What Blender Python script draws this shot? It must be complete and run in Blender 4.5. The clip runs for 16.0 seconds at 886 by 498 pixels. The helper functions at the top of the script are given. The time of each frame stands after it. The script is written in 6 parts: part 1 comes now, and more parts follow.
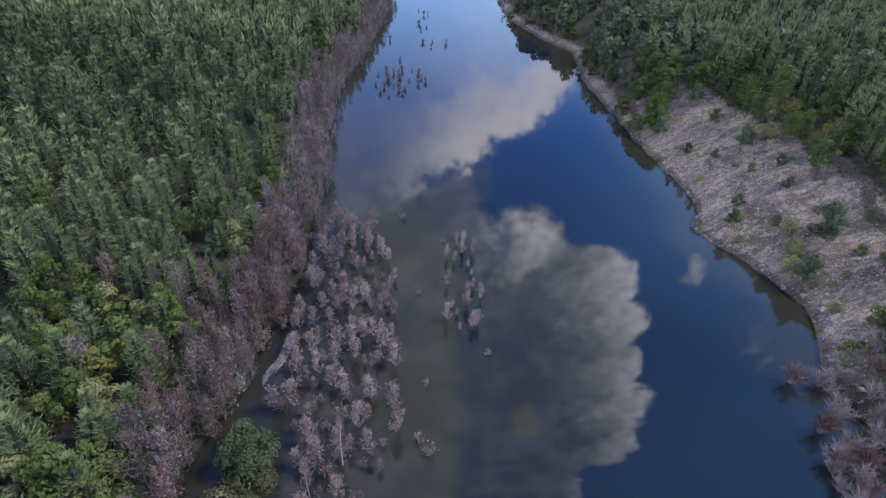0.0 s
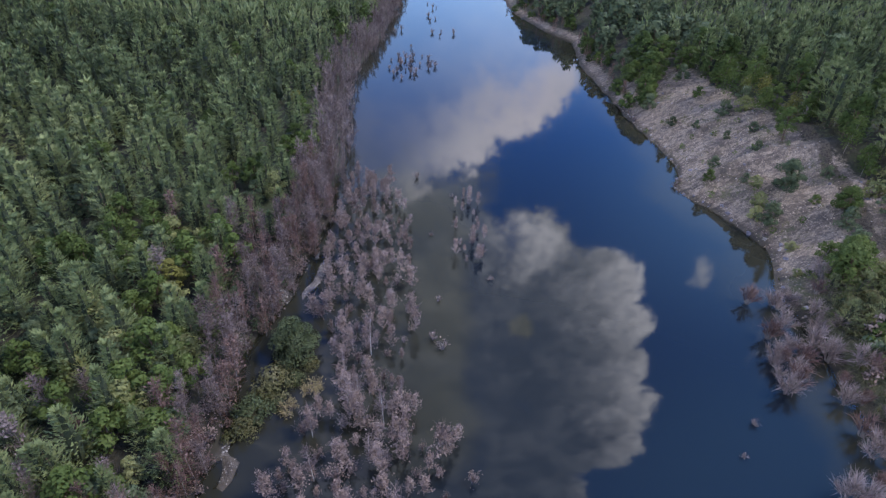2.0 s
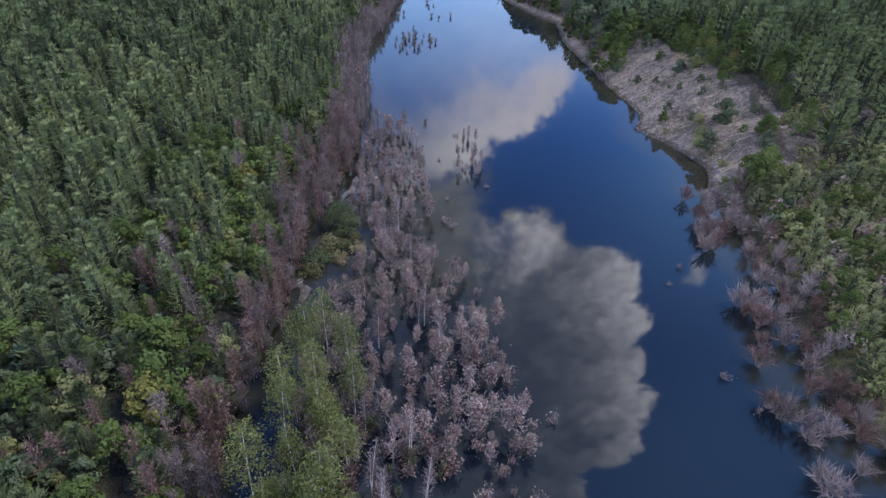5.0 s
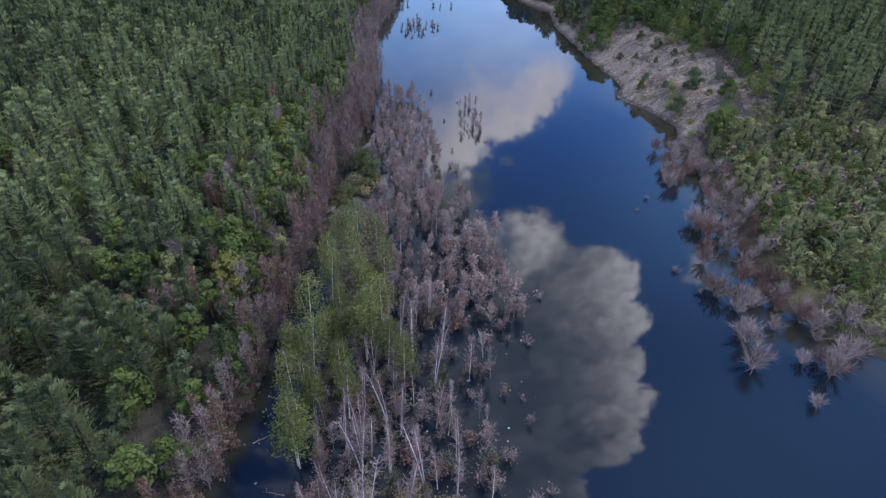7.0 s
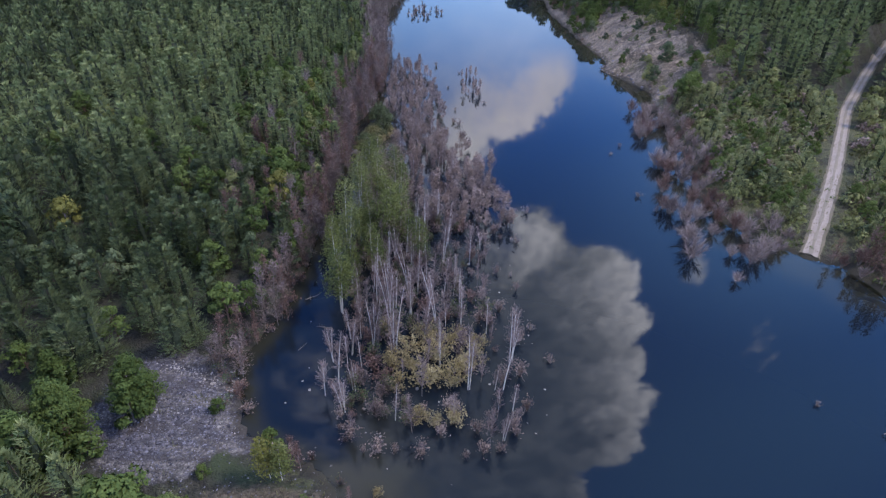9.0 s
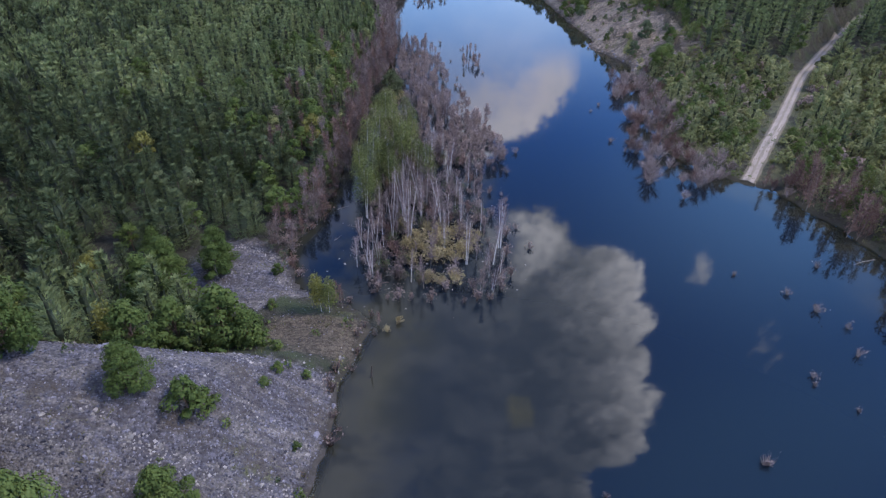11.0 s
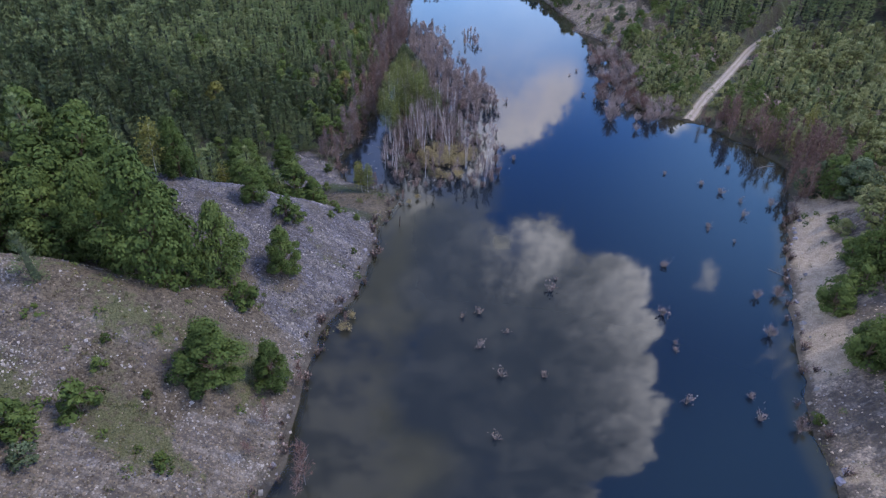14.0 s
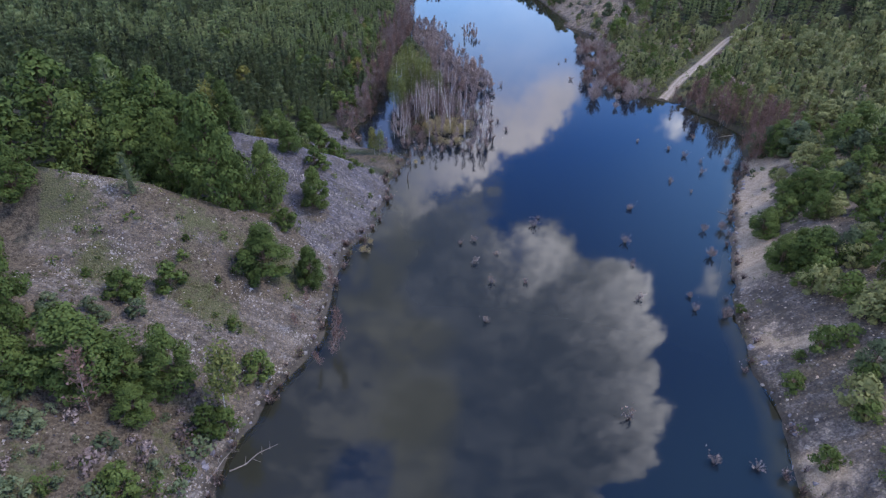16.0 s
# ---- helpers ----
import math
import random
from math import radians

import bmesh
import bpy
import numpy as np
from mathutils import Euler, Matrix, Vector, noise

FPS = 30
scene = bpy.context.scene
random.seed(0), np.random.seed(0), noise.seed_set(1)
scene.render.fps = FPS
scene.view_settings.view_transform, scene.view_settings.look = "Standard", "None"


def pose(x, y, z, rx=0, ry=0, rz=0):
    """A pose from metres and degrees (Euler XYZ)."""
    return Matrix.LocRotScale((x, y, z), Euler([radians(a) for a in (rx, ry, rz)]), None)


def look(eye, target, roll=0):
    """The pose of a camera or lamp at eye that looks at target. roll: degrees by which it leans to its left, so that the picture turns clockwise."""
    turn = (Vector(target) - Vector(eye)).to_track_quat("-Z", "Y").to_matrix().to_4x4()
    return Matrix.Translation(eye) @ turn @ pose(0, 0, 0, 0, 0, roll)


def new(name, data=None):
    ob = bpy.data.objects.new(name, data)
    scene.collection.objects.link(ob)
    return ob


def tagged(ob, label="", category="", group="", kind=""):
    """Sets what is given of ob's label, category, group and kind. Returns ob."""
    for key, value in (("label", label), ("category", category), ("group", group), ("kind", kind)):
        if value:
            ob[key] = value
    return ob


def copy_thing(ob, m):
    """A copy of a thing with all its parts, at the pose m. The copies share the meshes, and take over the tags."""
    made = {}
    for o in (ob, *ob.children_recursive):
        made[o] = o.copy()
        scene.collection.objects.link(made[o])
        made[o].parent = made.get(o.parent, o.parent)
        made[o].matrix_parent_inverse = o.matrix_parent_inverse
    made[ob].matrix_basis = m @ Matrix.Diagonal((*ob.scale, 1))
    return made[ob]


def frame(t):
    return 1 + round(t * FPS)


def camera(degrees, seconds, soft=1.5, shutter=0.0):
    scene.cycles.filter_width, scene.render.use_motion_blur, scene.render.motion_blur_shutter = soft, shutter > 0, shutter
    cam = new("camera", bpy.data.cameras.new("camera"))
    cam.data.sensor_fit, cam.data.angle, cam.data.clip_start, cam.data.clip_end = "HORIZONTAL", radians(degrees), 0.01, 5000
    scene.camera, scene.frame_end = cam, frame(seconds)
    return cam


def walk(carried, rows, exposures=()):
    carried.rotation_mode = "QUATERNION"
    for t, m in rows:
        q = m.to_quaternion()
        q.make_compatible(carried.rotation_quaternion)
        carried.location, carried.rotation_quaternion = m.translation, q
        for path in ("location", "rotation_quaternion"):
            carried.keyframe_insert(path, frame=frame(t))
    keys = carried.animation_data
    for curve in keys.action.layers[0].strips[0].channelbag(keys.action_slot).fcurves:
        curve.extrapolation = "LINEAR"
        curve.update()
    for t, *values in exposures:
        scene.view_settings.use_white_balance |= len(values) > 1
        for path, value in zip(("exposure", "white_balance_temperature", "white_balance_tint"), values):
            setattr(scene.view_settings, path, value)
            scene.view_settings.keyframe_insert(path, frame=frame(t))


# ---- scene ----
cam = camera(76.5, 16.0, soft=1.3)
PATH = [
    (0, (-0.463, -0.523, 43.64), (-0.429, 1.121, 42.502), 2.9),
    (0.5, (-0.518, -3.636, 43.631), (-0.489, -1.99, 42.495), 2.8),
    (1, (-0.598, -6.876, 43.634), (-0.575, -5.229, 42.5), 2.7),
    (1.5, (-0.713, -10.354, 43.646), (-0.693, -8.707, 42.511), 2.7),
    (2, (-0.84, -13.998, 43.649), (-0.826, -12.351, 42.515), 2.7),
    (2.5, (-0.994, -17.843, 43.649), (-0.982, -16.195, 42.515), 2.7),
    (3, (-1.175, -21.789, 43.637), (-1.159, -20.14, 42.506), 2.6),
    (3.5, (-1.41, -25.866, 43.623), (-1.39, -24.216, 42.492), 2.5),
    (4, (-1.68, -30.042, 43.599), (-1.659, -28.392, 42.469), 2.5),
    (4.2, (-1.8, -31.782, 43.593), (-1.778, -30.132, 42.463), 2.4),
    (6.3, (-3.16, -50.81, 43.425), (-3.129, -49.159, 42.297), 2.0),
    (6.5, (-3.276, -52.657, 43.421), (-3.245, -51.006, 42.292), 2.0),
    (7, (-3.537, -57.359, 43.408), (-3.506, -55.707, 42.28), 1.8),
    (7.5, (-3.773, -62.198, 43.395), (-3.741, -60.548, 42.265), 2.0),
    (8, (-3.955, -67.138, 43.389), (-3.924, -65.488, 42.26), 2.0),
    (8.5, (-4.136, -72.262, 43.379), (-4.104, -70.613, 42.247), 2.0),
    (9, (-4.268, -77.441, 43.362), (-4.239, -75.791, 42.232), 1.9),
    (9.2, (-4.294, -79.532, 43.353), (-4.267, -77.882, 42.224), 1.9),
    (11.3, (-4.266, -101.638, 43.039), (-4.253, -99.987, 41.911), 1.4),
    (11.5, (-4.268, -103.738, 43.028), (-4.257, -102.084, 41.903), 1.3),
    (12, (-4.269, -108.963, 42.979), (-4.264, -107.305, 41.86), 1.1),
    (12.5, (-4.306, -114.253, 42.937), (-4.303, -112.595, 41.818), 1.0),
    (13, (-4.296, -119.408, 42.888), (-4.296, -117.746, 41.776), 0.9),
    (13.1, (-4.294, -120.432, 42.885), (-4.295, -118.769, 41.774), 0.7),
    (13.5, (-4.279, -124.478, 42.87), (-4.28, -122.814, 41.76), 0.8),
    (14, (-4.243, -129.397, 42.873), (-4.246, -127.73, 41.768), 0.8),
    (14.5, (-4.27, -134.252, 42.913), (-4.274, -132.582, 41.812), 0.8),
    (15, (-4.286, -138.8, 42.958), (-4.291, -137.128, 41.859), 0.7),
    (15.5, (-4.214, -142.877, 42.985), (-4.22, -141.203, 41.891), 0.7),
    (16, (-4.088, -146.72, 43.005), (-4.097, -145.043, 41.916), 0.6),
]
walk(cam, [(t, look(eye, target, roll)) for t, eye, target, roll in PATH])
# ---- world, sun, exposure ----
SUN_EL, SUN_AZ = 52.0, 85.0


class Tree:
    """Small helper that links shader nodes by name."""

    def __init__(self, owner):
        owner.use_nodes = True
        self.t = owner.node_tree
        self.t.nodes.clear()

    def n(self, kind, **props):
        nd = self.t.nodes.new(kind)
        for k, v in props.items():
            if k in ("operation", "blend_type", "data_type", "noise_dimensions", "sky_type", "feature", "attribute_name", "interpolation_type", "sun_disc", "sun_elevation", "sun_rotation", "air_density", "dust_density", "ozone_density", "altitude", "clamp"):
                if k == "operation": nd.operation = v
                elif k == "blend_type": nd.blend_type = v
                elif k == "data_type": nd.data_type = v
                elif k == "noise_dimensions": nd.noise_dimensions = v
                elif k == "sky_type": nd.sky_type = v
                elif k == "feature": nd.feature = v
                elif k == "attribute_name": nd.attribute_name = v
                elif k == "interpolation_type": nd.interpolation_type = v
                elif k == "sun_disc": nd.sun_disc = v
                elif k == "sun_elevation": nd.sun_elevation = v
                elif k == "sun_rotation": nd.sun_rotation = v
                elif k == "air_density": nd.air_density = v
                elif k == "dust_density": nd.dust_density = v
                elif k == "ozone_density": nd.ozone_density = v
                elif k == "altitude": nd.altitude = v
        return nd

    def put(self, socket, value):
        if isinstance(value, bpy.types.NodeSocket):
            self.t.links.new(value, socket)
        elif hasattr(socket.default_value, "__len__"):
            v = tuple(value) if hasattr(value, "__len__") else (value,) * 3
            socket.default_value = v if len(v) == len(socket.default_value) else (*v, 1)
        else:
            socket.default_value = value

    def math(self, op, a, b=0.0, c=0.0):
        nd = self.n("ShaderNodeMath", operation=op)
        for s, v in zip(nd.inputs, (a, b, c)):
            self.put(s, v)
        return nd.outputs[0]

    def step(self, v, lo, hi):
        nd = self.n("ShaderNodeMapRange", interpolation_type="SMOOTHSTEP")
        for s, x in zip(nd.inputs[:5], (v, lo, hi, 0.0, 1.0)):
            self.put(s, x)
        return nd.outputs[0]

    def mix(self, f, a, b, blend="MIX"):
        nd = self.n("ShaderNodeMix", data_type="RGBA", blend_type=blend)
        for i, v in ((0, f), (6, a), (7, b)):
            self.put(nd.inputs[i], v)
        return nd.outputs[2]

    def noise(self, vec, scale, detail=3.0, rough=0.55, distort=0.0):
        nd = self.n("ShaderNodeTexNoise")
        self.put(nd.inputs["Vector"], vec)
        for k, v in (("Scale", scale), ("Detail", detail), ("Roughness", rough), ("Distortion", distort)):
            nd.inputs[k].default_value = v
        return nd.outputs["Fac"]

    def comb(self, x, y, z):
        nd = self.n("ShaderNodeCombineXYZ")
        for s, v in zip(nd.inputs, (x, y, z)):
            self.put(s, v)
        return nd.outputs[0]


def build_world():
    world = bpy.data.worlds.new("sky")
    scene.world = world
    w = Tree(world)
    out = w.n("ShaderNodeOutputWorld")
    bg = w.n("ShaderNodeBackground")
    sky = w.n("ShaderNodeTexSky", sky_type="NISHITA", sun_disc=False, sun_elevation=radians(SUN_EL), sun_rotation=radians(SUN_AZ),
              air_density=1.0, dust_density=0.4, ozone_density=2.6, altitude=200.0)
    geo = w.n("ShaderNodeTexCoord")
    sep = w.n("ShaderNodeSeparateXYZ")
    w.put(sep.inputs[0], geo.outputs["Generated"])
    x, y, z = sep.outputs
    # ahead of the lake: directions as across / ahead and up / ahead
    ahead = w.math("MAXIMUM", y, 0.02)
    a, b = w.math("DIVIDE", x, ahead), w.math("DIVIDE", z, ahead)
    flat = w.comb(a, b, 0.0)
    big = w.math("SUBTRACT", w.noise(flat, 3.2, 6.0, 0.58), 0.5)
    fine = w.math("SUBTRACT", w.noise(flat, 11.0, 6.0, 0.62), 0.5)

    def blob(ca, cb, ra, rb, lean=0.0):
        c, s = math.cos(radians(lean)), math.sin(radians(lean))
        da, db = w.math("SUBTRACT", a, ca), w.math("SUBTRACT", b, cb)
        u = w.math("ADD", w.math("MULTIPLY", da, c / ra), w.math("MULTIPLY", db, s / ra))
        v = w.math("ADD", w.math("MULTIPLY", da, -s / rb), w.math("MULTIPLY", db, c / rb))
        r = w.math("SQRT", w.math("ADD", w.math("MULTIPLY", u, u), w.math("MULTIPLY", v, v)))
        return w.math("SUBTRACT", 1.0, r)

    def union(items):
        v = items[0]
        for i in items[1:]:
            v = w.math("MAXIMUM", v, i)
        return v

    tiny = w.math("SUBTRACT", w.noise(flat, 34.0, 5.0, 0.6), 0.5)
    ragged = w.math("ADD", w.math("ADD", w.math("MULTIPLY", big, 0.55), w.math("MULTIPLY", fine, 0.75)), w.math("MULTIPLY", tiny, 0.30))
    # the large cumulus high over the lake: heaped lobes, crisp and lit along its right side, fading to the left
    puff = blob(0.16, 0.675, 0.13, 0.115)
    lobes = union([blob(0.365, 0.80, 0.105, 0.135), blob(0.425, 0.885, 0.095, 0.085), blob(0.44, 1.06, 0.105, 0.12), blob(0.43, 1.21, 0.165, 0.20),
                   blob(0.49, 1.335, 0.115, 0.12), blob(0.37, 1.60, 0.14, 0.17)])
    body = union([blob(0.22, 1.0, 0.24, 0.36), blob(0.22, 1.4, 0.28, 0.40), blob(0.10, 1.15, 0.30, 0.45), blob(0.2, 1.9, 0.26, 0.4)])
    heap = union([lobes, body, puff])
    heap_in = w.math("MULTIPLY", w.step(w.math("ADD", heap, w.math("MULTIPLY", ragged, 1.0)), 0.0, 0.2), w.step(w.math("ADD", a, w.math("MULTIPLY", ragged, 0.5)), -0.02, 0.24))
    # light falls off from the lit right side into the shaded body
    inward = w.math("SUBTRACT", w.math("ADD", 0.43, w.math("MULTIPLY", w.math("SUBTRACT", w.math("MINIMUM", b, 1.4), 0.67), 0.25)), a)
    shade = w.step(w.math("ADD", inward, w.math("ADD", w.math("MULTIPLY", big, 0.40), w.math("MULTIPLY", fine, 0.34))), 0.0, 0.20)
    puff_lit = w.math("MULTIPLY", w.step(w.math("ADD", puff, w.math("MULTIPLY", ragged, 0.8)), -0.05, 0.5), w.step(a, -0.02, 0.16))
    shade = w.math("SUBTRACT", shade, w.math("MULTIPLY", puff_lit, 0.62))
    core_in = w.math("MULTIPLY", w.math("MAXIMUM", shade, 0.0), 0.97)
    # the lower bank of cloud near the far shore, crisp along its upper rim, and its thin veil
    rim = w.math("SUBTRACT", w.math("SUBTRACT", 0.535, w.math("MULTIPLY", a, 0.70)), b)
    rim = w.math("ADD", rim, w.math("MULTIPLY", ragged, 0.24))
    ends = w.math("MULTIPLY", w.step(w.math("ADD", a, w.math("MULTIPLY", ragged, 0.12)), 0.245, 0.205), w.step(w.math("ADD", a, w.math("MULTIPLY", ragged, 0.2)), -0.14, 0.09))
    bank_in = w.math("MULTIPLY", w.math("MULTIPLY", w.step(rim, 0.0, 0.035), w.step(w.math("ADD", rim, w.math("MULTIPLY", fine, 0.16)), 0.21, 0.05)), ends)
    bank_in = w.math("MULTIPLY", bank_in, w.step(w.math("ADD", b, w.math("MULTIPLY", ragged, 0.12)), 0.235, 0.305))
    veil = w.math("MULTIPLY", w.math("MULTIPLY", w.step(rim, -0.03, 0.08), w.step(rim, 0.42, 0.05)), w.math("MULTIPLY", w.step(a, 0.28, 0.12), w.step(a, -0.7, -0.1)))
    veil_in = w.math("MULTIPLY", veil, w.math("ADD", 0.20, w.math("MULTIPLY", big, 0.7)))
    wisps = union([blob(0.80, 0.95, 0.06, 0.10, -20), blob(0.58, 0.72, 0.04, 0.08, -20), blob(0.42, 0.37, 0.07, 0.05), blob(0.84, 0.46, 0.16, 0.07)])
    wisp_in = w.math("MULTIPLY", w.step(w.math("ADD", wisps, w.math("MULTIPLY", ragged, 3.4)), 0.2, 1.1), 0.75)
    # broken cloud over the rest of the sky
    up = w.math("MAXIMUM", w.math("ADD", z, 0.12), 0.05)
    roof = w.comb(w.math("DIVIDE", x, up), w.math("DIVIDE", y, up), 3.7)
    rest = w.step(w.noise(roof, 1.1, 6.0, 0.6), 0.46, 0.62)
    behind = w.step(y, 0.25, -0.1)
    aside = w.math("MAXIMUM", behind, w.step(w.math("ABSOLUTE", a), 1.1, 1.6))
    aside = w.math("MAXIMUM", aside, w.step(b, 1.9, 2.6))
    rest_in = w.math("MULTIPLY", rest, aside)

    sky_col = w.mix(1.0, sky.outputs[0], SKY_TINT, "MULTIPLY")
    lit = w.mix(w.step(w.math("ADD", fine, tiny), -0.22, 0.22), CLOUD_SOFT, CLOUD_LIT)
    col = w.mix(rest_in, sky_col, w.mix(0.5, CLOUD_GREY, CLOUD_LIT))
    col = w.mix(w.math("MULTIPLY", w.math("MAXIMUM", w.step(b, 0.44, 0.13), w.math("MULTIPLY", w.step(b, 0.66, 0.28), w.math("MULTIPLY", w.step(a, 0.28, 0.6), 0.6))), 0.9), col, HAZE)
    glow_in = w.math("MULTIPLY", w.step(blob(0.78, 0.55, 0.62, 0.50), 0.0, 0.9), 0.55)
    col = w.mix(glow_in, col, (7.0, 15.5, 31.0))
    high_in = w.math("MULTIPLY", w.step(blob(0.95, 1.5, 0.75, 0.9), 0.0, 0.8), 0.4)
    col = w.mix(high_in, col, (5.0, 12.5, 24.0))
    thin = union([blob(-0.12, 1.22, 0.30, 0.42), blob(-0.22, 1.62, 0.36, 0.40), blob(0.02, 0.92, 0.16, 0.22)])
    thin_in = w.math("MULTIPLY", w.step(w.math("ADD", thin, w.math("MULTIPLY", ragged, 2.6)), 0.0, 0.75), 0.36)
    col = w.mix(thin_in, col, CLOUD_SOFT)
    murk = union([blob(0.08, 1.15, 0.36, 0.62), blob(0.12, 0.80, 0.26, 0.24), blob(-0.02, 0.74, 0.26, 0.32), blob(0.12, 1.7, 0.4, 0.6)])
    murk_in = w.math("MULTIPLY", w.step(w.math("ADD", murk, w.math("MULTIPLY", ragged, 1.5)), 0.0, 0.55), 0.86)
    patches = w.step(w.noise(flat, 4.6, 6.0, 0.62), 0.42, 0.64)
    col = w.mix(murk_in, col, w.mix(patches, CLOUD_GREY, CLOUD_MID))
    col = w.mix(veil_in, col, CLOUD_SOFT)
    col = w.mix(wisp_in, col, CLOUD_SOFT)
    bank_col = w.mix(w.step(b, 0.30, 0.52), (19.5, 18.4, 21.0), (36.0, 34.8, 38.0))
    col = w.mix(bank_in, col, w.mix(w.step(fine, -0.25, 0.2), w.mix(0.35, bank_col, (9.0, 11.0, 14.5)), bank_col))
    mott = w.step(w.noise(flat, 6.5, 7.0, 0.66), 0.40, 0.62)
    heap_col = w.mix(core_in, lit, w.mix(mott, CLOUD_GREY, CLOUD_MID))
    col = w.mix(heap_in, col, heap_col)
    w.put(bg.inputs[0], col)
    bg.inputs[1].default_value = SKY_STRENGTH
    w.t.links.new(bg.outputs[0], out.inputs[0])


SKY_STRENGTH = 0.14
HAZE = (6.4, 11.0, 19.5)
SKY_TINT = (0.62, 1.46, 3.05)
CLOUD_LIT, CLOUD_SOFT, CLOUD_MID, CLOUD_GREY = (62.0, 61.0, 64.0), (34.0, 34.5, 38.0), (13.0, 13.8, 15.0), (5.4, 6.2, 7.2)
build_world()

sun = new("sun", bpy.data.lights.new("sun", "SUN"))
sun.data.energy, sun.data.angle, sun.data.color = 4.1, radians(16), (1.0, 0.91, 0.83)
sun.matrix_world = look((78, 7, 100), (0, 0, 0))


# ---- materials ----
def leaf_material(name, dark, mid, light, rough=0.62, glow=0.22, patch=0.16, island=0.42):
    m = bpy.data.materials.new(name)
    t = Tree(m)
    out, bsdf, tr, mx = t.n("ShaderNodeOutputMaterial"), t.n("ShaderNodeBsdfPrincipled"), t.n("ShaderNodeBsdfTranslucent"), t.n("ShaderNodeMixShader")
    geo, info = t.n("ShaderNodeNewGeometry"), t.n("ShaderNodeObjectInfo")
    spread = t.noise(geo.outputs["Position"], patch, 2.0)
    spread2 = t.noise(geo.outputs["Position"], patch * 4.3, 2.0)
    tint = t.n("ShaderNodeAttribute", attribute_name="tint")
    v = t.math("ADD", t.math("MULTIPLY", geo.outputs["Random Per Island"], island), t.math("MULTIPLY", t.math("SUBTRACT", info.outputs["Random"], 0.25), 0.3))
    v = t.math("ADD", v, t.math("ADD", t.math("MULTIPLY", tint.outputs["Fac"], 0.5), 0.5 * (0.42 - island)))
    v = t.math("ADD", v, t.math("MULTIPLY", t.step(spread, 0.3, 0.7), 0.26))
    v = t.math("ADD", v, t.math("MULTIPLY", t.step(spread2, 0.3, 0.7), 0.22))
    c = t.mix(t.step(v, 0.1, 0.55), dark, mid)
    c = t.mix(t.step(v, 0.5, 1.0), c, light)
    t.put(bsdf.inputs["Base Color"], c)
    t.put(tr.inputs[0], c)
    bsdf.inputs["Roughness"].default_value = rough
    bsdf.inputs["Specular IOR Level"].default_value = 0.04
    mx.inputs[0].default_value = glow
    t.t.links.new(bsdf.outputs[0], mx.inputs[1])
    t.t.links.new(tr.outputs[0], mx.inputs[2])
    t.t.links.new(mx.outputs[0], out.inputs[0])
    return m


def solid_material(name, dark, light, scale=6.0, rough=0.85, bump=0.3, stretch=(1, 1, 1), spots=None):
    m = bpy.data.materials.new(name)
    t = Tree(m)
    out, bsdf, b = t.n("ShaderNodeOutputMaterial"), t.n("ShaderNodeBsdfPrincipled"), t.n("ShaderNodeBump")
    geo, info, mp = t.n("ShaderNodeNewGeometry"), t.n("ShaderNodeObjectInfo"), t.n("ShaderNodeMapping")
    t.put(mp.inputs[0], geo.outputs["Position"])
    mp.inputs["Scale"].default_value = stretch
    g = t.noise(mp.outputs[0], scale, 5.0, 0.6)
    h = t.noise(mp.outputs[0], scale * 0.13, 3.0)
    v = t.math("ADD", t.math("MULTIPLY", g, 0.6), t.math("MULTIPLY", h, 0.4))
    v = t.math("ADD", v, t.math("MULTIPLY", t.math("SUBTRACT", geo.outputs["Random Per Island"], 0.5), 0.35))
    v = t.math("ADD", v, t.math("MULTIPLY", t.math("SUBTRACT", info.outputs["Random"], 0.5), 0.15))
    c = t.mix(t.step(v, 0.25, 0.75), dark, light)
    if spots:
        c = t.mix(t.step(t.noise(mp.outputs[0], scale * 0.5, 4.0, 0.7), 0.58, 0.66), c, spots)
    t.put(bsdf.inputs["Base Color"], c)
    bsdf.inputs["Roughness"].default_value = rough
    bsdf.inputs["Specular IOR Level"].default_value = 0.25
    b.inputs["Strength"].default_value, b.inputs["Distance"].default_value = bump, 0.05
    t.put(b.inputs["Height"], g)
    t.put(bsdf.inputs["Normal"], b.outputs[0])
    t.t.links.new(bsdf.outputs[0], out.inputs[0])
    return m


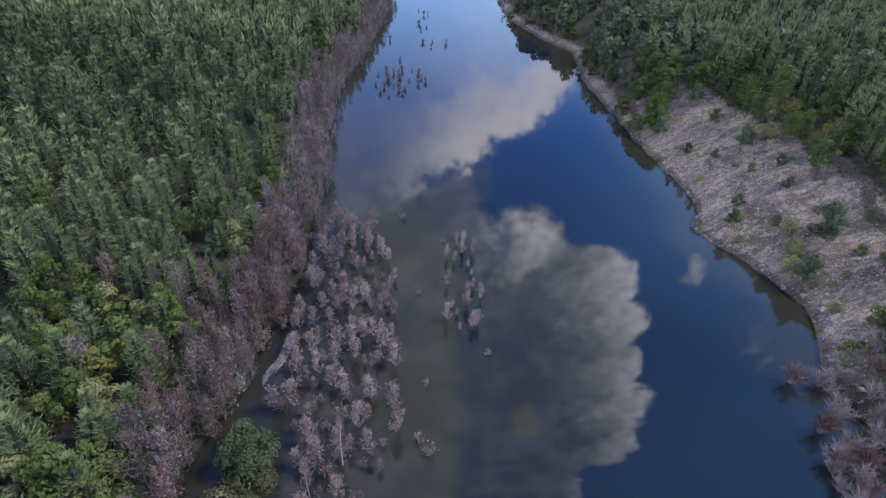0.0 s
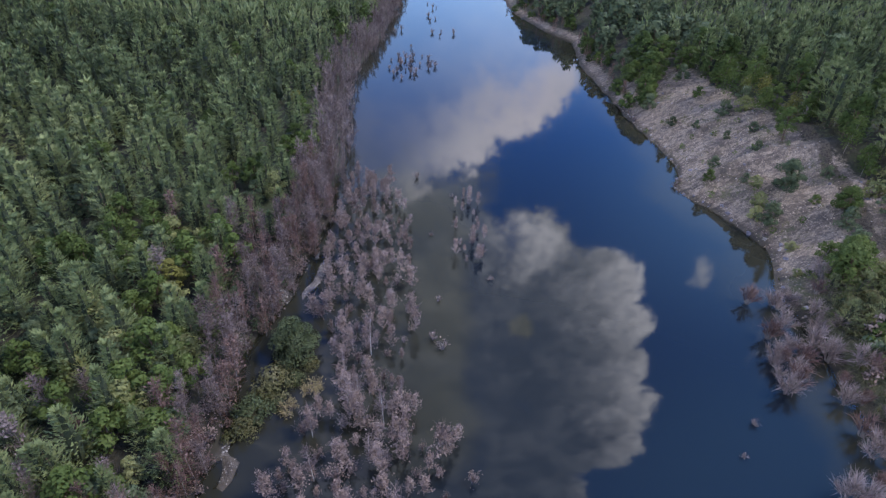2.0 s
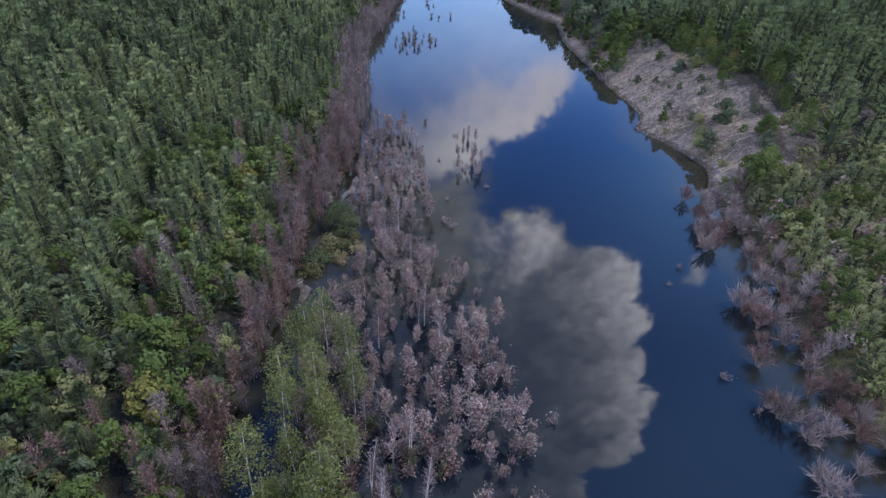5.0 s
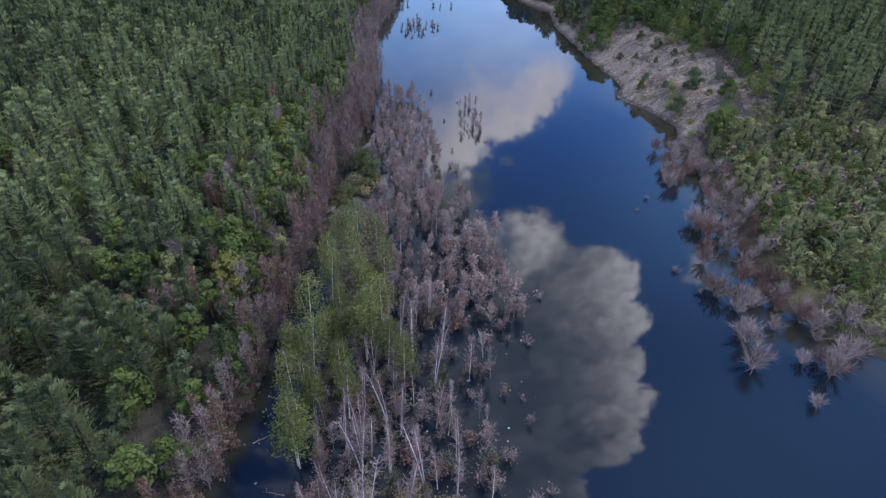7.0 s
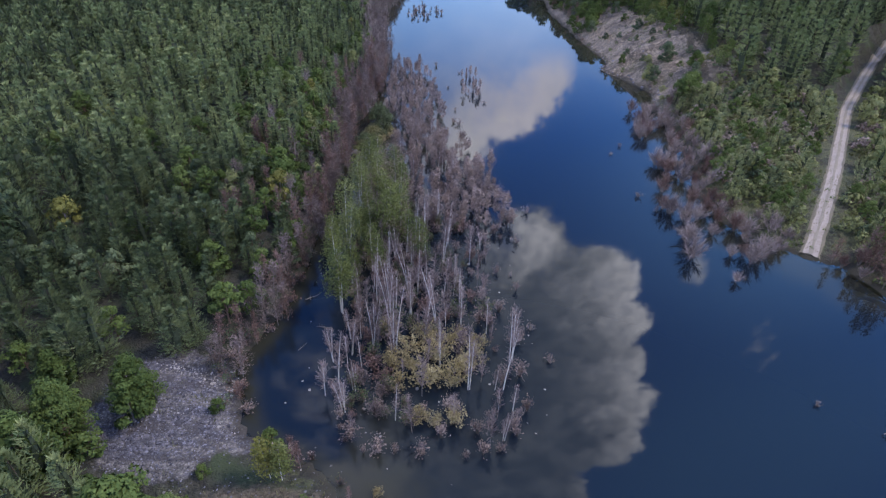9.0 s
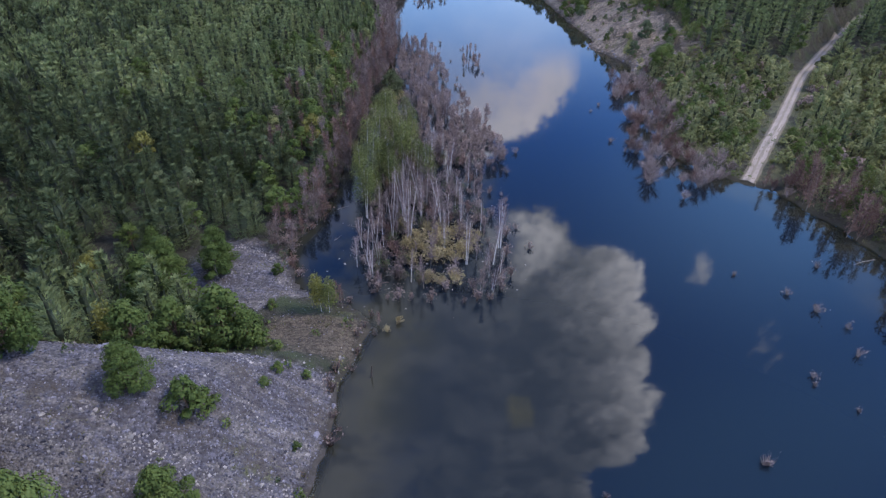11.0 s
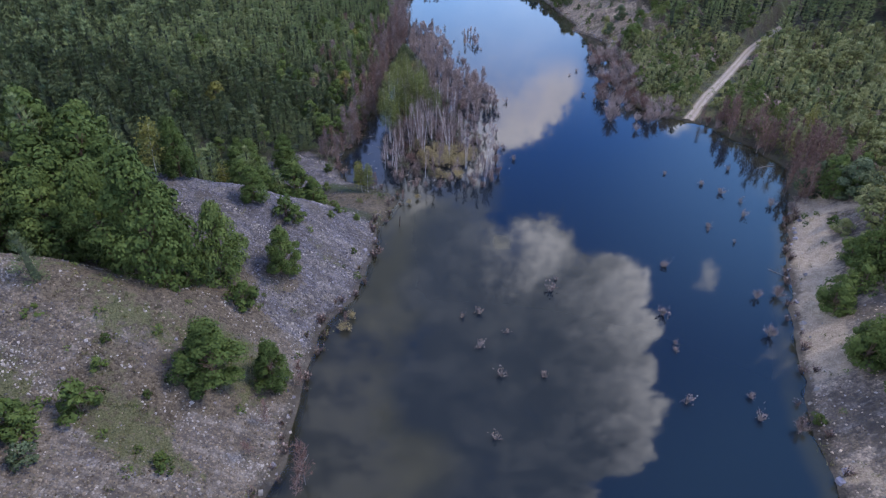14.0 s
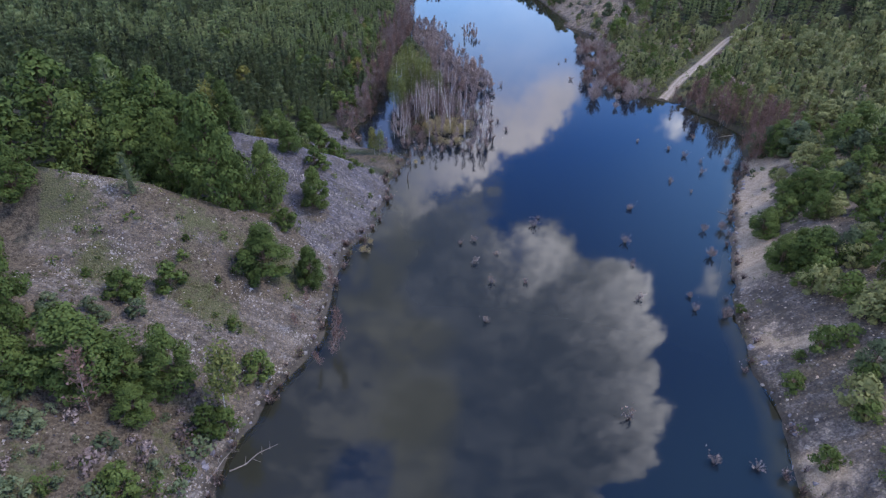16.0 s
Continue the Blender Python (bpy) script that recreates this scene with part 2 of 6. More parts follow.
def ground_material():
    """Forest floor, limestone rubble, bare earth, dry grass and silt, laid out by the ground's own cover map."""
    m = bpy.data.materials.new("ground_cover")
    t = Tree(m)
    out, bsdf, bp = t.n("ShaderNodeOutputMaterial"), t.n("ShaderNodeBsdfPrincipled"), t.n("ShaderNodeBump")
    pos = t.n("ShaderNodeNewGeometry").outputs["Position"]
    att = t.n("ShaderNodeAttribute", attribute_name="cover")
    sep = t.n("ShaderNodeSeparateColor")
    t.put(sep.inputs[0], att.outputs["Color"])
    rubble, earth, grass = sep.outputs
    zed = t.n("ShaderNodeSeparateXYZ")
    t.put(zed.inputs[0], pos)
    n1, n2, n3 = t.noise(pos, 0.25, 5.0, 0.6), t.noise(pos, 1.4, 5.0, 0.65), t.noise(pos, 7.0, 4.0, 0.7)
    vor = t.n("ShaderNodeTexVoronoi")
    t.put(vor.inputs["Vector"], pos)
    vor.inputs["Scale"].default_value = 5.5
    slab = t.n("ShaderNodeTexVoronoi")
    bent = t.n("ShaderNodeMapping")
    t.put(bent.inputs[0], pos)
    bent.inputs["Rotation"].default_value, bent.inputs["Scale"].default_value = (0, 0, 0.5), (0.7, 1.5, 1.2)
    t.put(slab.inputs["Vector"], bent.outputs[0])
    slab.inputs["Scale"].default_value = 1.9
    block = t.n("ShaderNodeSeparateColor")
    t.put(block.inputs[0], slab.outputs["Color"])
    cell = t.n("ShaderNodeSeparateColor")
    t.put(cell.inputs[0], vor.outputs["Color"])
    floor = t.mix(t.step(n2, 0.3, 0.7), (0.018, 0.017, 0.013), (0.048, 0.045, 0.032))
    floor = t.mix(t.step(n1, 0.45, 0.65), floor, (0.036, 0.045, 0.021))
    band = t.noise(pos, 0.055, 4.0, 0.6)
    streak = t.noise(pos, 0.42, 6.0, 0.68, 1.2)
    grey = t.mix(cell.outputs[0], (0.020, 0.019, 0.024), (0.128, 0.121, 0.138))
    tan = t.mix(cell.outputs[0], (0.058, 0.045, 0.031), (0.150, 0.120, 0.084))
    stone = t.mix(t.step(t.math("ADD", band, t.math("MULTIPLY", t.math("SUBTRACT", att.outputs["Alpha"], 0.5), 0.3)), 0.44, 0.58), grey, tan)
    tanned = t.step(att.outputs["Alpha"], 1.1, 1.6)
    pale = t.mix(tanned, t.mix(cell.outputs[1], (0.070, 0.062, 0.054), (0.240, 0.214, 0.186)), t.mix(cell.outputs[1], (0.225, 0.176, 0.128), (0.385, 0.310, 0.235)))
    stone = t.mix(t.math("MULTIPLY", tanned, t.math("ADD", 0.30, t.math("MULTIPLY", t.step(t.noise(pos, 0.16, 4.0, 0.6), 0.40, 0.58), 0.65))), stone, t.mix(cell.outputs[0], (0.160, 0.124, 0.088), (0.330, 0.264, 0.196)))
    drag = t.n("ShaderNodeMapping")
    t.put(drag.inputs[0], pos)
    drag.inputs["Rotation"].default_value, drag.inputs["Scale"].default_value = (0, 0, 0.35), (0.16, 1.1, 0.3)
    runs = t.noise(drag.outputs[0], 1.0, 5.0, 0.62)
    stone = t.mix(t.math("MULTIPLY", t.step(runs, 0.52, 0.40), 0.55), stone, (0.058, 0.047, 0.040))
    stone = t.mix(t.math("MULTIPLY", t.step(t.noise(drag.outputs[0], 0.62, 6.0, 0.66), 0.50, 0.60), 0.72), stone, pale)
    stone = t.mix(t.math("MULTIPLY", t.step(streak, 0.49, 0.61), 0.4), stone, pale)
    stone = t.mix(t.math("MULTIPLY", t.step(cell.outputs[2], 0.86, 0.92), t.step(n2, 0.40, 0.62)), stone, pale)
    stone = t.mix(t.math("MULTIPLY", t.step(n1, 0.53, 0.66), 0.75), stone, (0.062, 0.050, 0.036))
    stone = t.mix(t.math("MULTIPLY", t.step(n3, 0.62, 0.85), 0.8), stone, pale)
    stone = t.mix(t.math("MULTIPLY", t.step(vor.outputs["Distance"], 0.35, 0.75), 0.5), stone, (0.06, 0.054, 0.054))
    stone = t.mix(t.math("MULTIPLY", t.step(block.outputs[0], 0.55, 0.2), 0.42), stone, (0.042, 0.036, 0.033))
    stone = t.mix(t.math("MULTIPLY", t.math("MULTIPLY", t.step(block.outputs[1], 0.70, 0.85), t.step(streak, 0.44, 0.58)), 0.5), stone, pale)
    sand = t.mix(t.step(t.math("ADD", n3, t.math("MULTIPLY", t.math("SUBTRACT", n2, 0.5), 0.8)), 0.3, 0.7), (0.200, 0.156, 0.108), (0.350, 0.284, 0.208))
    stone = t.mix(t.math("MULTIPLY", t.step(att.outputs["Alpha"], 1.72, 1.95), 0.85), stone, sand)
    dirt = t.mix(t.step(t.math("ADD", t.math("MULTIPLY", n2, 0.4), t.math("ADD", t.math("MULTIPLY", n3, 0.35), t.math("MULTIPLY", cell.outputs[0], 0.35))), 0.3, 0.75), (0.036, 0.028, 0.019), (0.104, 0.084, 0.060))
    turf = t.mix(t.step(n3, 0.3, 0.7), (0.034, 0.040, 0.016), (0.105, 0.100, 0.052))
    edge = t.math("MULTIPLY", t.math("SUBTRACT", n2, 0.5), 0.9)
    c = t.mix(t.step(t.math("ADD", rubble, edge), 0.3, 0.62), floor, stone)
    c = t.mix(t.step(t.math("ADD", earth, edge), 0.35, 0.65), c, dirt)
    c = t.mix(t.step(t.math("ADD", grass, t.math("MULTIPLY", edge, 1.6)), 0.4, 0.75), c, turf)
    silt = t.mix(t.step(n1, 0.35, 0.65), (0.030, 0.028, 0.019), (0.058, 0.053, 0.036))
    c = t.mix(t.step(zed.outputs[2], 0.03, -0.10), c, silt)
    # dark band by the water: damp stain, plus undercut shade put into the colour
    waterline_tone = t.step(t.math("ADD", zed.outputs[2], t.math("MULTIPLY", t.math("SUBTRACT", n2, 0.5), 0.7)), 0.75, 0.2)
    c = t.mix(t.math("MULTIPLY", t.math("MULTIPLY", waterline_tone, 0.75), t.step(rubble, 1.4, 1.05)), c, (0.030, 0.026, 0.019))
    t.put(bsdf.inputs["Base Color"], c)
    bsdf.inputs["Roughness"].default_value = 0.9
    bsdf.inputs["Specular IOR Level"].default_value = 0.2
    h = t.math("ADD", t.math("MULTIPLY", vor.outputs["Distance"], -0.7), t.math("ADD", t.math("MULTIPLY", n3, 0.6), t.math("MULTIPLY", t.math("MULTIPLY", block.outputs[0], rubble), 0.8)))
    t.put(bp.inputs["Height"], h)
    bp.inputs["Distance"].default_value = 0.22
    t.put(bp.inputs["Strength"], t.math("MULTIPLY", t.step(zed.outputs[2], 0.0, 0.35), 0.8))
    t.put(bsdf.inputs["Normal"], bp.outputs[0])
    t.t.links.new(bsdf.outputs[0], out.inputs[0])
    return m


def water_material():
    """Still lake water: mirror by Fresnel over a body that clouds over with depth."""
    m = bpy.data.materials.new("lake_water")
    t = Tree(m)
    out, mirror, deep, clear = t.n("ShaderNodeOutputMaterial"), t.n("ShaderNodeBsdfGlossy"), t.n("ShaderNodeBsdfDiffuse"), t.n("ShaderNodeBsdfTransparent")
    body, mx, fr, bp = t.n("ShaderNodeMixShader"), t.n("ShaderNodeMixShader"), t.n("ShaderNodeFresnel"), t.n("ShaderNodeBump")
    pos = t.n("ShaderNodeNewGeometry").outputs["Position"]
    att = t.n("ShaderNodeAttribute", attribute_name="depth")
    n1, n2 = t.noise(pos, 0.07, 4.0, 0.6), t.noise(pos, 0.9, 3.0)
    murk = t.step(att.outputs["Fac"], 0.02, 0.38)
    c = t.mix(t.step(t.math("ADD", att.outputs["Fac"], t.math("MULTIPLY", t.math("SUBTRACT", n1, 0.5), 1.8)), 0.9, 2.9), WATER_SHALLOW, WATER_DEEP)
    t.put(deep.inputs[0], c)
    clear.inputs[0].default_value = (0.72, 0.78, 0.70, 1)
    t.put(body.inputs[0], murk)
    t.t.links.new(clear.outputs[0], body.inputs[1])
    t.t.links.new(deep.outputs[0], body.inputs[2])
    mirror.inputs["Roughness"].default_value = 0.03
    fr.inputs[0].default_value = 1.333
    ripple = t.step(t.noise(pos, 0.035, 3.0), 0.45, 0.7)
    t.put(bp.inputs["Height"], t.math("MULTIPLY", n2, ripple))
    bp.inputs["Strength"].default_value, bp.inputs["Distance"].default_value = 0.10, 0.02
    t.put(mirror.inputs["Normal"], bp.outputs[0])
    t.t.links.new(fr.outputs[0], mx.inputs[0])
    t.t.links.new(body.outputs[0], mx.inputs[1])
    t.t.links.new(mirror.outputs[0], mx.inputs[2])
    t.t.links.new(mx.outputs[0], out.inputs[0])
    return m


WATER_SHALLOW, WATER_DEEP = (0.020, 0.020, 0.014), (0.006, 0.0095, 0.014)
M_GROUND, M_WATER = ground_material(), water_material()
M_PINE = leaf_material("pine_needles", (0.056, 0.071, 0.033), (0.133, 0.163, 0.070), (0.216, 0.242, 0.106), glow=0.08, island=0.09)
# M_PINE's colours darkened, standing in for shade over the southern wood
M_BROADPINE = leaf_material("shade_darkened_needles", (0.034, 0.046, 0.022), (0.084, 0.106, 0.048), (0.142, 0.164, 0.076), glow=0.08, island=0.09)
M_YOUNG = leaf_material("young_pine_needles", (0.074, 0.086, 0.040), (0.178, 0.194, 0.088), (0.290, 0.298, 0.142), glow=0.16, island=0.26)
M_BROAD = leaf_material("broadleaf_green", (0.024, 0.037, 0.011), (0.060, 0.085, 0.024), (0.109, 0.141, 0.041), glow=0.14, island=0.13)
M_LIME = leaf_material("pale_green_leaves", (0.034, 0.051, 0.015), (0.076, 0.104, 0.029), (0.130, 0.160, 0.054), glow=0.2, island=0.14)
M_YELLOW = leaf_material("yellowing_leaves", (0.080, 0.082, 0.022), (0.135, 0.132, 0.036), (0.210, 0.195, 0.066), glow=0.2)
M_BIRCH = leaf_material("birch_leaves", (0.050, 0.062, 0.020), (0.104, 0.120, 0.038), (0.180, 0.184, 0.066), glow=0.25)
M_OCHRE = leaf_material("ochre_leaves", (0.150, 0.118, 0.056), (0.290, 0.238, 0.120), (0.430, 0.365, 0.205), glow=0.25)
M_DEAD = leaf_material("dead_twigs", (0.092, 0.068, 0.064), (0.192, 0.147, 0.137), (0.318, 0.262, 0.244), glow=0.1)
M_RUST = leaf_material("reddish_dead_twigs", (0.070, 0.042, 0.036), (0.145, 0.092, 0.076), (0.230, 0.160, 0.135), glow=0.1)
M_PALEDEAD = leaf_material("pale_dead_twigs", (0.115, 0.086, 0.078), (0.235, 0.186, 0.168), (0.370, 0.310, 0.285), glow=0.1)
M_SHORE = leaf_material("dead_shore_twigs", (0.068, 0.051, 0.046), (0.144, 0.110, 0.099), (0.240, 0.192, 0.174), glow=0.1)
M_BANK = leaf_material("bank_shrub_leaves", (0.082, 0.092, 0.036), (0.170, 0.180, 0.072), (0.262, 0.264, 0.118), glow=0.22, island=0.16)
M_WILLOW = leaf_material("willow_leaves", (0.030, 0.040, 0.018), (0.070, 0.084, 0.040), (0.130, 0.142, 0.075), glow=0.15, island=0.2)
M_UNDER = leaf_material("understory_leaves", (0.034, 0.046, 0.026), (0.074, 0.096, 0.050), (0.128, 0.152, 0.080), glow=0.15, island=0.16)
M_DRY = leaf_material("dry_grey_leaves", (0.115, 0.084, 0.071), (0.225, 0.168, 0.143), (0.352, 0.280, 0.242), glow=0.15)
M_GRASS = leaf_material("dry_grass", (0.056, 0.062, 0.024), (0.115, 0.112, 0.050), (0.200, 0.180, 0.095), glow=0.3)
M_BARK = solid_material("pine_bark", (0.050, 0.034, 0.026), (0.150, 0.100, 0.072), 5.0, stretch=(1, 1, 0.25))
# dark colour standing in for the shade deep inside the pine crowns
M_SHADECORE = solid_material("crown_shade_core", (0.018, 0.024, 0.013), (0.046, 0.058, 0.030), 4.0)
M_GREYBARK = solid_material("grey_bark", (0.085, 0.072, 0.064), (0.220, 0.195, 0.175), 6.0, stretch=(1, 1, 0.3))
M_WHITEBARK = solid_material("birch_bark", (0.30, 0.285, 0.265), (0.60, 0.58, 0.545), 5.0, stretch=(1, 1, 1.6), spots=(0.06, 0.05, 0.045))
M_WETWOOD = solid_material("wet_dark_wood", (0.022, 0.018, 0.016), (0.070, 0.058, 0.050), 6.0, rough=0.5)
M_STONE = solid_material("limestone", (0.026, 0.025, 0.031), (0.215, 0.203, 0.226), 3.0, bump=0.5)
M_PALESTONE = solid_material("pale_limestone", (0.098, 0.088, 0.078), (0.290, 0.262, 0.234), 3.0, bump=0.5)
M_BROWNSTONE = solid_material("brown_limestone", (0.032, 0.024, 0.015), (0.206, 0.166, 0.124), 3.0, bump=0.5)
M_TANSTONE = solid_material("tan_limestone", (0.112, 0.086, 0.060), (0.350, 0.282, 0.210), 3.0, bump=0.5)
M_ROAD = solid_material("pale_wheel_track", (0.135, 0.108, 0.085), (0.265, 0.222, 0.184), 2.0, bump=0.4)
M_CROWN = solid_material("worn_track_crown", (0.095, 0.080, 0.058), (0.190, 0.162, 0.125), 3.0, bump=0.5)
M_VERGE = solid_material("road_verge", (0.060, 0.050, 0.036), (0.135, 0.115, 0.080), 4.0, bump=0.5)

# ---- the ground, the lake and the road ----
SHORE_WEST = [(340, -2), (300, -19), (214, -19.4), (156, -20.6), (127, -23.7), (110, -23.2), (89, -20.5), (79, -18.2), (67, -18.2), (56, -17), (50, -17.9), (43, -18.7),
              (35, -19.8), (28, -21), (12, -20.1), (-3, -20.5), (-19, -20.6), (-29.5, -22), (-36.5, -24.5), (-41.6, -22), (-44.5, -20.8), (-49, -12.5), (-51.5, -11),
              (-53.5, -12.2), (-59.5, -14), (-67.6, -13.8), (-75, -15), (-83, -18.4), (-93, -18.3), (-99.4, -17.8), (-106, -20.6), (-114, -23.2), (-122, -23), (-230, -26)]
SHORE_EAST = [(340, 2), (300, 22), (211, 20.9), (198, 22.7), (176, 30), (164, 37), (139.5, 35), (123.7, 36.4), (100.7, 38.4), (82, 41.1), (75.4, 40.8), (69.5, 38),
              (64, 41.6), (57.7, 44.2), (52.5, 46), (48, 44.6), (42.5, 42.5), (36, 43.2), (26, 41.7), (14, 41.5), (6, 39), (0, 38), (-6.4, 39), (-11, 42.6), (-13.6, 46.5),
              (-17, 51), (-21.6, 52), (-28, 54.8), (-37.6, 57), (-42.7, 54), (-51, 50.5), (-61, 45), (-70, 40.7), (-80, 36), (-92, 31.3), (-98, 29.6), (-105, 28.6),
              (-110.4, 28.6), (-116.5, 26.1), (-140, 24), (-230, 24)]
ROAD = [(43.5, -19.5), (46, -16), (63.8, 9.5), (84, 40), (106, 68), (140, 108), (190, 160)]
FOOTPATH = [(60, 88), (58.5, 74), (57.5, 62), (56, 50), (58, 38), (62, 24)]

# trees of the spoil heap: x, y, height and width of each crown
HEAP_TREES = [(-32.8, -83.9, 14.4, 9.0), (-27.5, -81.0, 10.4, 5.9), (-22.6, -76.6, 6.8, 4.4), (-34.8, -112.6, 8.4, 8.6), (-27.4, -69.0, 5.0, 4.0), (-24.9, -93.6, 7.4, 6.8), (-20.4, -91.4, 6.0, 4.2), (-28.7, -110.6, 7.6, 4.9),
              (-38.8, -81.4, 12.6, 6.2), (-30.4, -83.4, 8.0, 4.4), (-50.6, -79.5, 14.0, 9.5), (-44.8, -80.2, 11.5, 8.0), (-41.0, -78.0, 8.5, 4.8), (-36.2, -68.0, 8.0, 4.8), (-50.7, -93.0, 7.0, 5.6), (-31.4, -112.0, 6.0, 4.4), (-30.2, -114.4, 4.2, 3.6), (-38.6, -114.5, 6.5, 5.0), (-42.6, -109.5, 10.0, 6.0), (-46.5, -105.5, 9.5, 6.5), (-31.1, -42.7, 6.4, 4.8), (-35.7, -46.3, 7.2, 5.0)]


def smooth(v, lo, hi):
    k = np.clip((v - lo) / (hi - lo), 0, 1)
    return k * k * (3 - 2 * k)


def line_distance(px, py, line):
    best = np.full(px.shape, 1e9)
    for (x0, y0), (x1, y1) in zip(line, line[1:]):
        dx, dy = x1 - x0, y1 - y0
        k = np.clip(((px - x0) * dx + (py - y0) * dy) / (dx * dx + dy * dy), 0, 1)
        best = np.minimum(best, np.hypot(px - x0 - k * dx, py - y0 - k * dy))
    return best


def waves(x, y, seed, scale, octaves=4):
    """Smooth value noise, about -1 to 1."""
    r = np.random.RandomState(seed)
    out, amp = np.zeros(np.shape(x)), 1.0
    for _ in range(octaves):
        a, p = r.uniform(0, 2 * math.pi, 5), r.uniform(0, 2 * math.pi, 5)
        for ai, pi in zip(a, p):
            f = r.uniform(0.7, 1.4) / scale
            out = out + amp * np.sin((x * math.cos(ai) + y * math.sin(ai)) * f * 2 * math.pi + pi) / 3.2
        amp, scale = amp * 0.5, scale * 0.48
    return out / 1.6


def shore_x(y, line):
    pts = sorted(line)
    return np.interp(y, [p[0] for p in pts], [p[1] for p in pts])


def bump_at(x, y, cx, cy, rx, ry):
    return np.clip(1 - np.hypot((x - cx) / rx, (y - cy) / ry), 0, 1)


def shore_gap(x, y):
    """Distance inland on either side (negative in the lake), and whether the west bank is the nearer."""
    wob = 0.55 * waves(x, y, 5, 7.0, 3)
    xw, xe = shore_x(y, SHORE_WEST), shore_x(y, SHORE_EAST)
    dw = line_distance(x, y, [(p[1], p[0]) for p in SHORE_WEST])
    de = line_distance(x, y, [(p[1], p[0]) for p in SHORE_EAST])
    dw, de = np.where(x < xw, dw, -dw) + wob, np.where(x > xe, de, -de) + wob
    far = smooth(y, 336, 342) * 40
    dw, de = np.maximum(dw, far - 20), np.maximum(de, far - 20)
    return dw, de


def height(x, y):
    dw, de = shore_gap(x, y)
    # west: low forest, the spoil heap in the south
    cap = np.interp(y, [-150, -118, -105, -100, -96, -91, -87, -83, -80, -76, -72, -69, -66, -62.5, -60, -57, -53, -50, -20, 60, 200],
                    [8, 9.5, 11.5, 10.5, 12, 17, 14, 9.7, 8.2, 11, 17, 14.5, 11, 7.4, 4.0, 1.9, 1.1, 1.1, 1.8, 3.0, 4.5])
    rise = np.interp(y, [-120, -105, -100, -96, -89, -84, -80, -74, -66, -62, -56, -50, 200], [0.64, 0.64, 0.50, 0.60, 0.84, 0.74, 0.66, 0.68, 0.76, 0.84, 0.74, 0.46, 0.62])
    p, bend = np.maximum(dw, 0), np.interp(y, [-56, -50], [2.6, 1.55])
    zw = cap * (1 - np.exp(-(rise * p / cap) ** bend)) ** (1 / bend)
    zw = zw + np.where(y > -48, smooth(dw, 25, 110) * 2.5, 0) + smooth(dw, 2, 14) * (0.35 + 0.02 * cap) * waves(x, y, 11, 17.0)
    zw = zw + smooth(dw, 1, 4) * smooth(y, -46, -52) * (0.16 * waves(x, y, 12, 3.4, 3) + 0.28 * waves(x * 0.25, y + 0.3 * x, 13, 5.0, 3))
    # east: the rubble slope in the north, low ground by the road, a bank in the south
    cap = np.interp(y, [-150, -110, -60, -48, -36, -14, 26, 36, 44, 54, 70, 112, 128, 200], [7.5, 8, 7.5, 3.5, 1.6, 1.3, 1.5, 2.4, 4.4, 8.0, 11, 8.5, 6.5, 7])
    rise = np.interp(y, [-150, -50, -36, 30, 42, 54, 84, 100, 120, 150], [0.72, 0.7, 0.3, 0.3, 0.60, 0.68, 0.74, 0.60, 0.60, 0.5])
    p = np.maximum(de, 0)
    ze = cap * (1 - np.exp(-(rise * p / cap) ** 2.3)) ** (1 / 2.3)
    ze = ze + smooth(de, 30, 110) * 2.5 + smooth(de, 2, 12) * (0.22 + 0.035 * cap) * waves(x, y, 23, 15.0) + smooth(de, 1, 4) * smooth(cap, 2, 5) * 0.16 * waves(x, y, 24, 3.4, 3)
    ze = ze + smooth(de, 1.5, 6) * smooth(cap, 5, 8) * smooth(y, 38, 50) * 1.15 * waves(x * 0.18, y + 0.25 * x, 25, 7.5, 3)
    # the lake bed, shallow under the drowned trees
    d = np.minimum(-dw, -de)
    shelf = smooth(x + 2.2 * waves(x, y, 34, 13.0, 3), 9.5, 0.5) * smooth(y, -52, -40) * smooth(y, 84, 66) * np.interp(y, [-40, 4, 18], [0.45, 0.5, 1.0])
    shelf = np.maximum(shelf, smooth(x + 3.2 * waves(x, y, 33, 13.0, 3), np.interp(y, [-120, -96, -90, -60], [4, 3, -6, -5]), np.interp(y, [-120, -96, -90, -60], [-6, -7, -12, -11])) * smooth(y, -46, -56))
    shelf = np.maximum(shelf, 1.05 * np.maximum(smooth(np.hypot((x - 3.9) / 2.6, (y + 62.7) / 3.6), 1.1, 0.4), smooth(np.hypot((x - 9.2) / 2.6, (y - 34.4) / 4.0), 1.1, 0.4)))
    shelf = shelf * (1 - smooth(np.hypot((x + 11) / 2.6, (y + 116.5) / 4.0), 1.1, 0.5)) * (1 - 0.8 * smooth(np.hypot((x + 15.5) / 2.5, (y + 88) / 6.5), 1.1, 0.5))
    channel = smooth(x, np.interp(y, [-50, -38, -20, 0], [-10, -11.5, -14.5, -16]), np.interp(y, [-50, -38, -20, 0], [-12.5, -14, -16.5, -18])) * smooth(y, -54, -47) * smooth(y, 6, -4)
    shelf = shelf * (1 - channel)
    deep = 6.5 - 5.2 * shelf
    bed = -deep * (1 - np.exp(-(0.42 + 1.1 * channel + 1.0 * smooth(x, 12, 22) * smooth(y, -46, -58)) * np.maximum(d, 0) / deep)) - 0.03 + 0.45 * smooth(d, 1, 5) * waves(x, y, 31, 14.0)
    bed = np.minimum(bed, -0.10 - 0.35 * smooth(d, 0.5, 4))
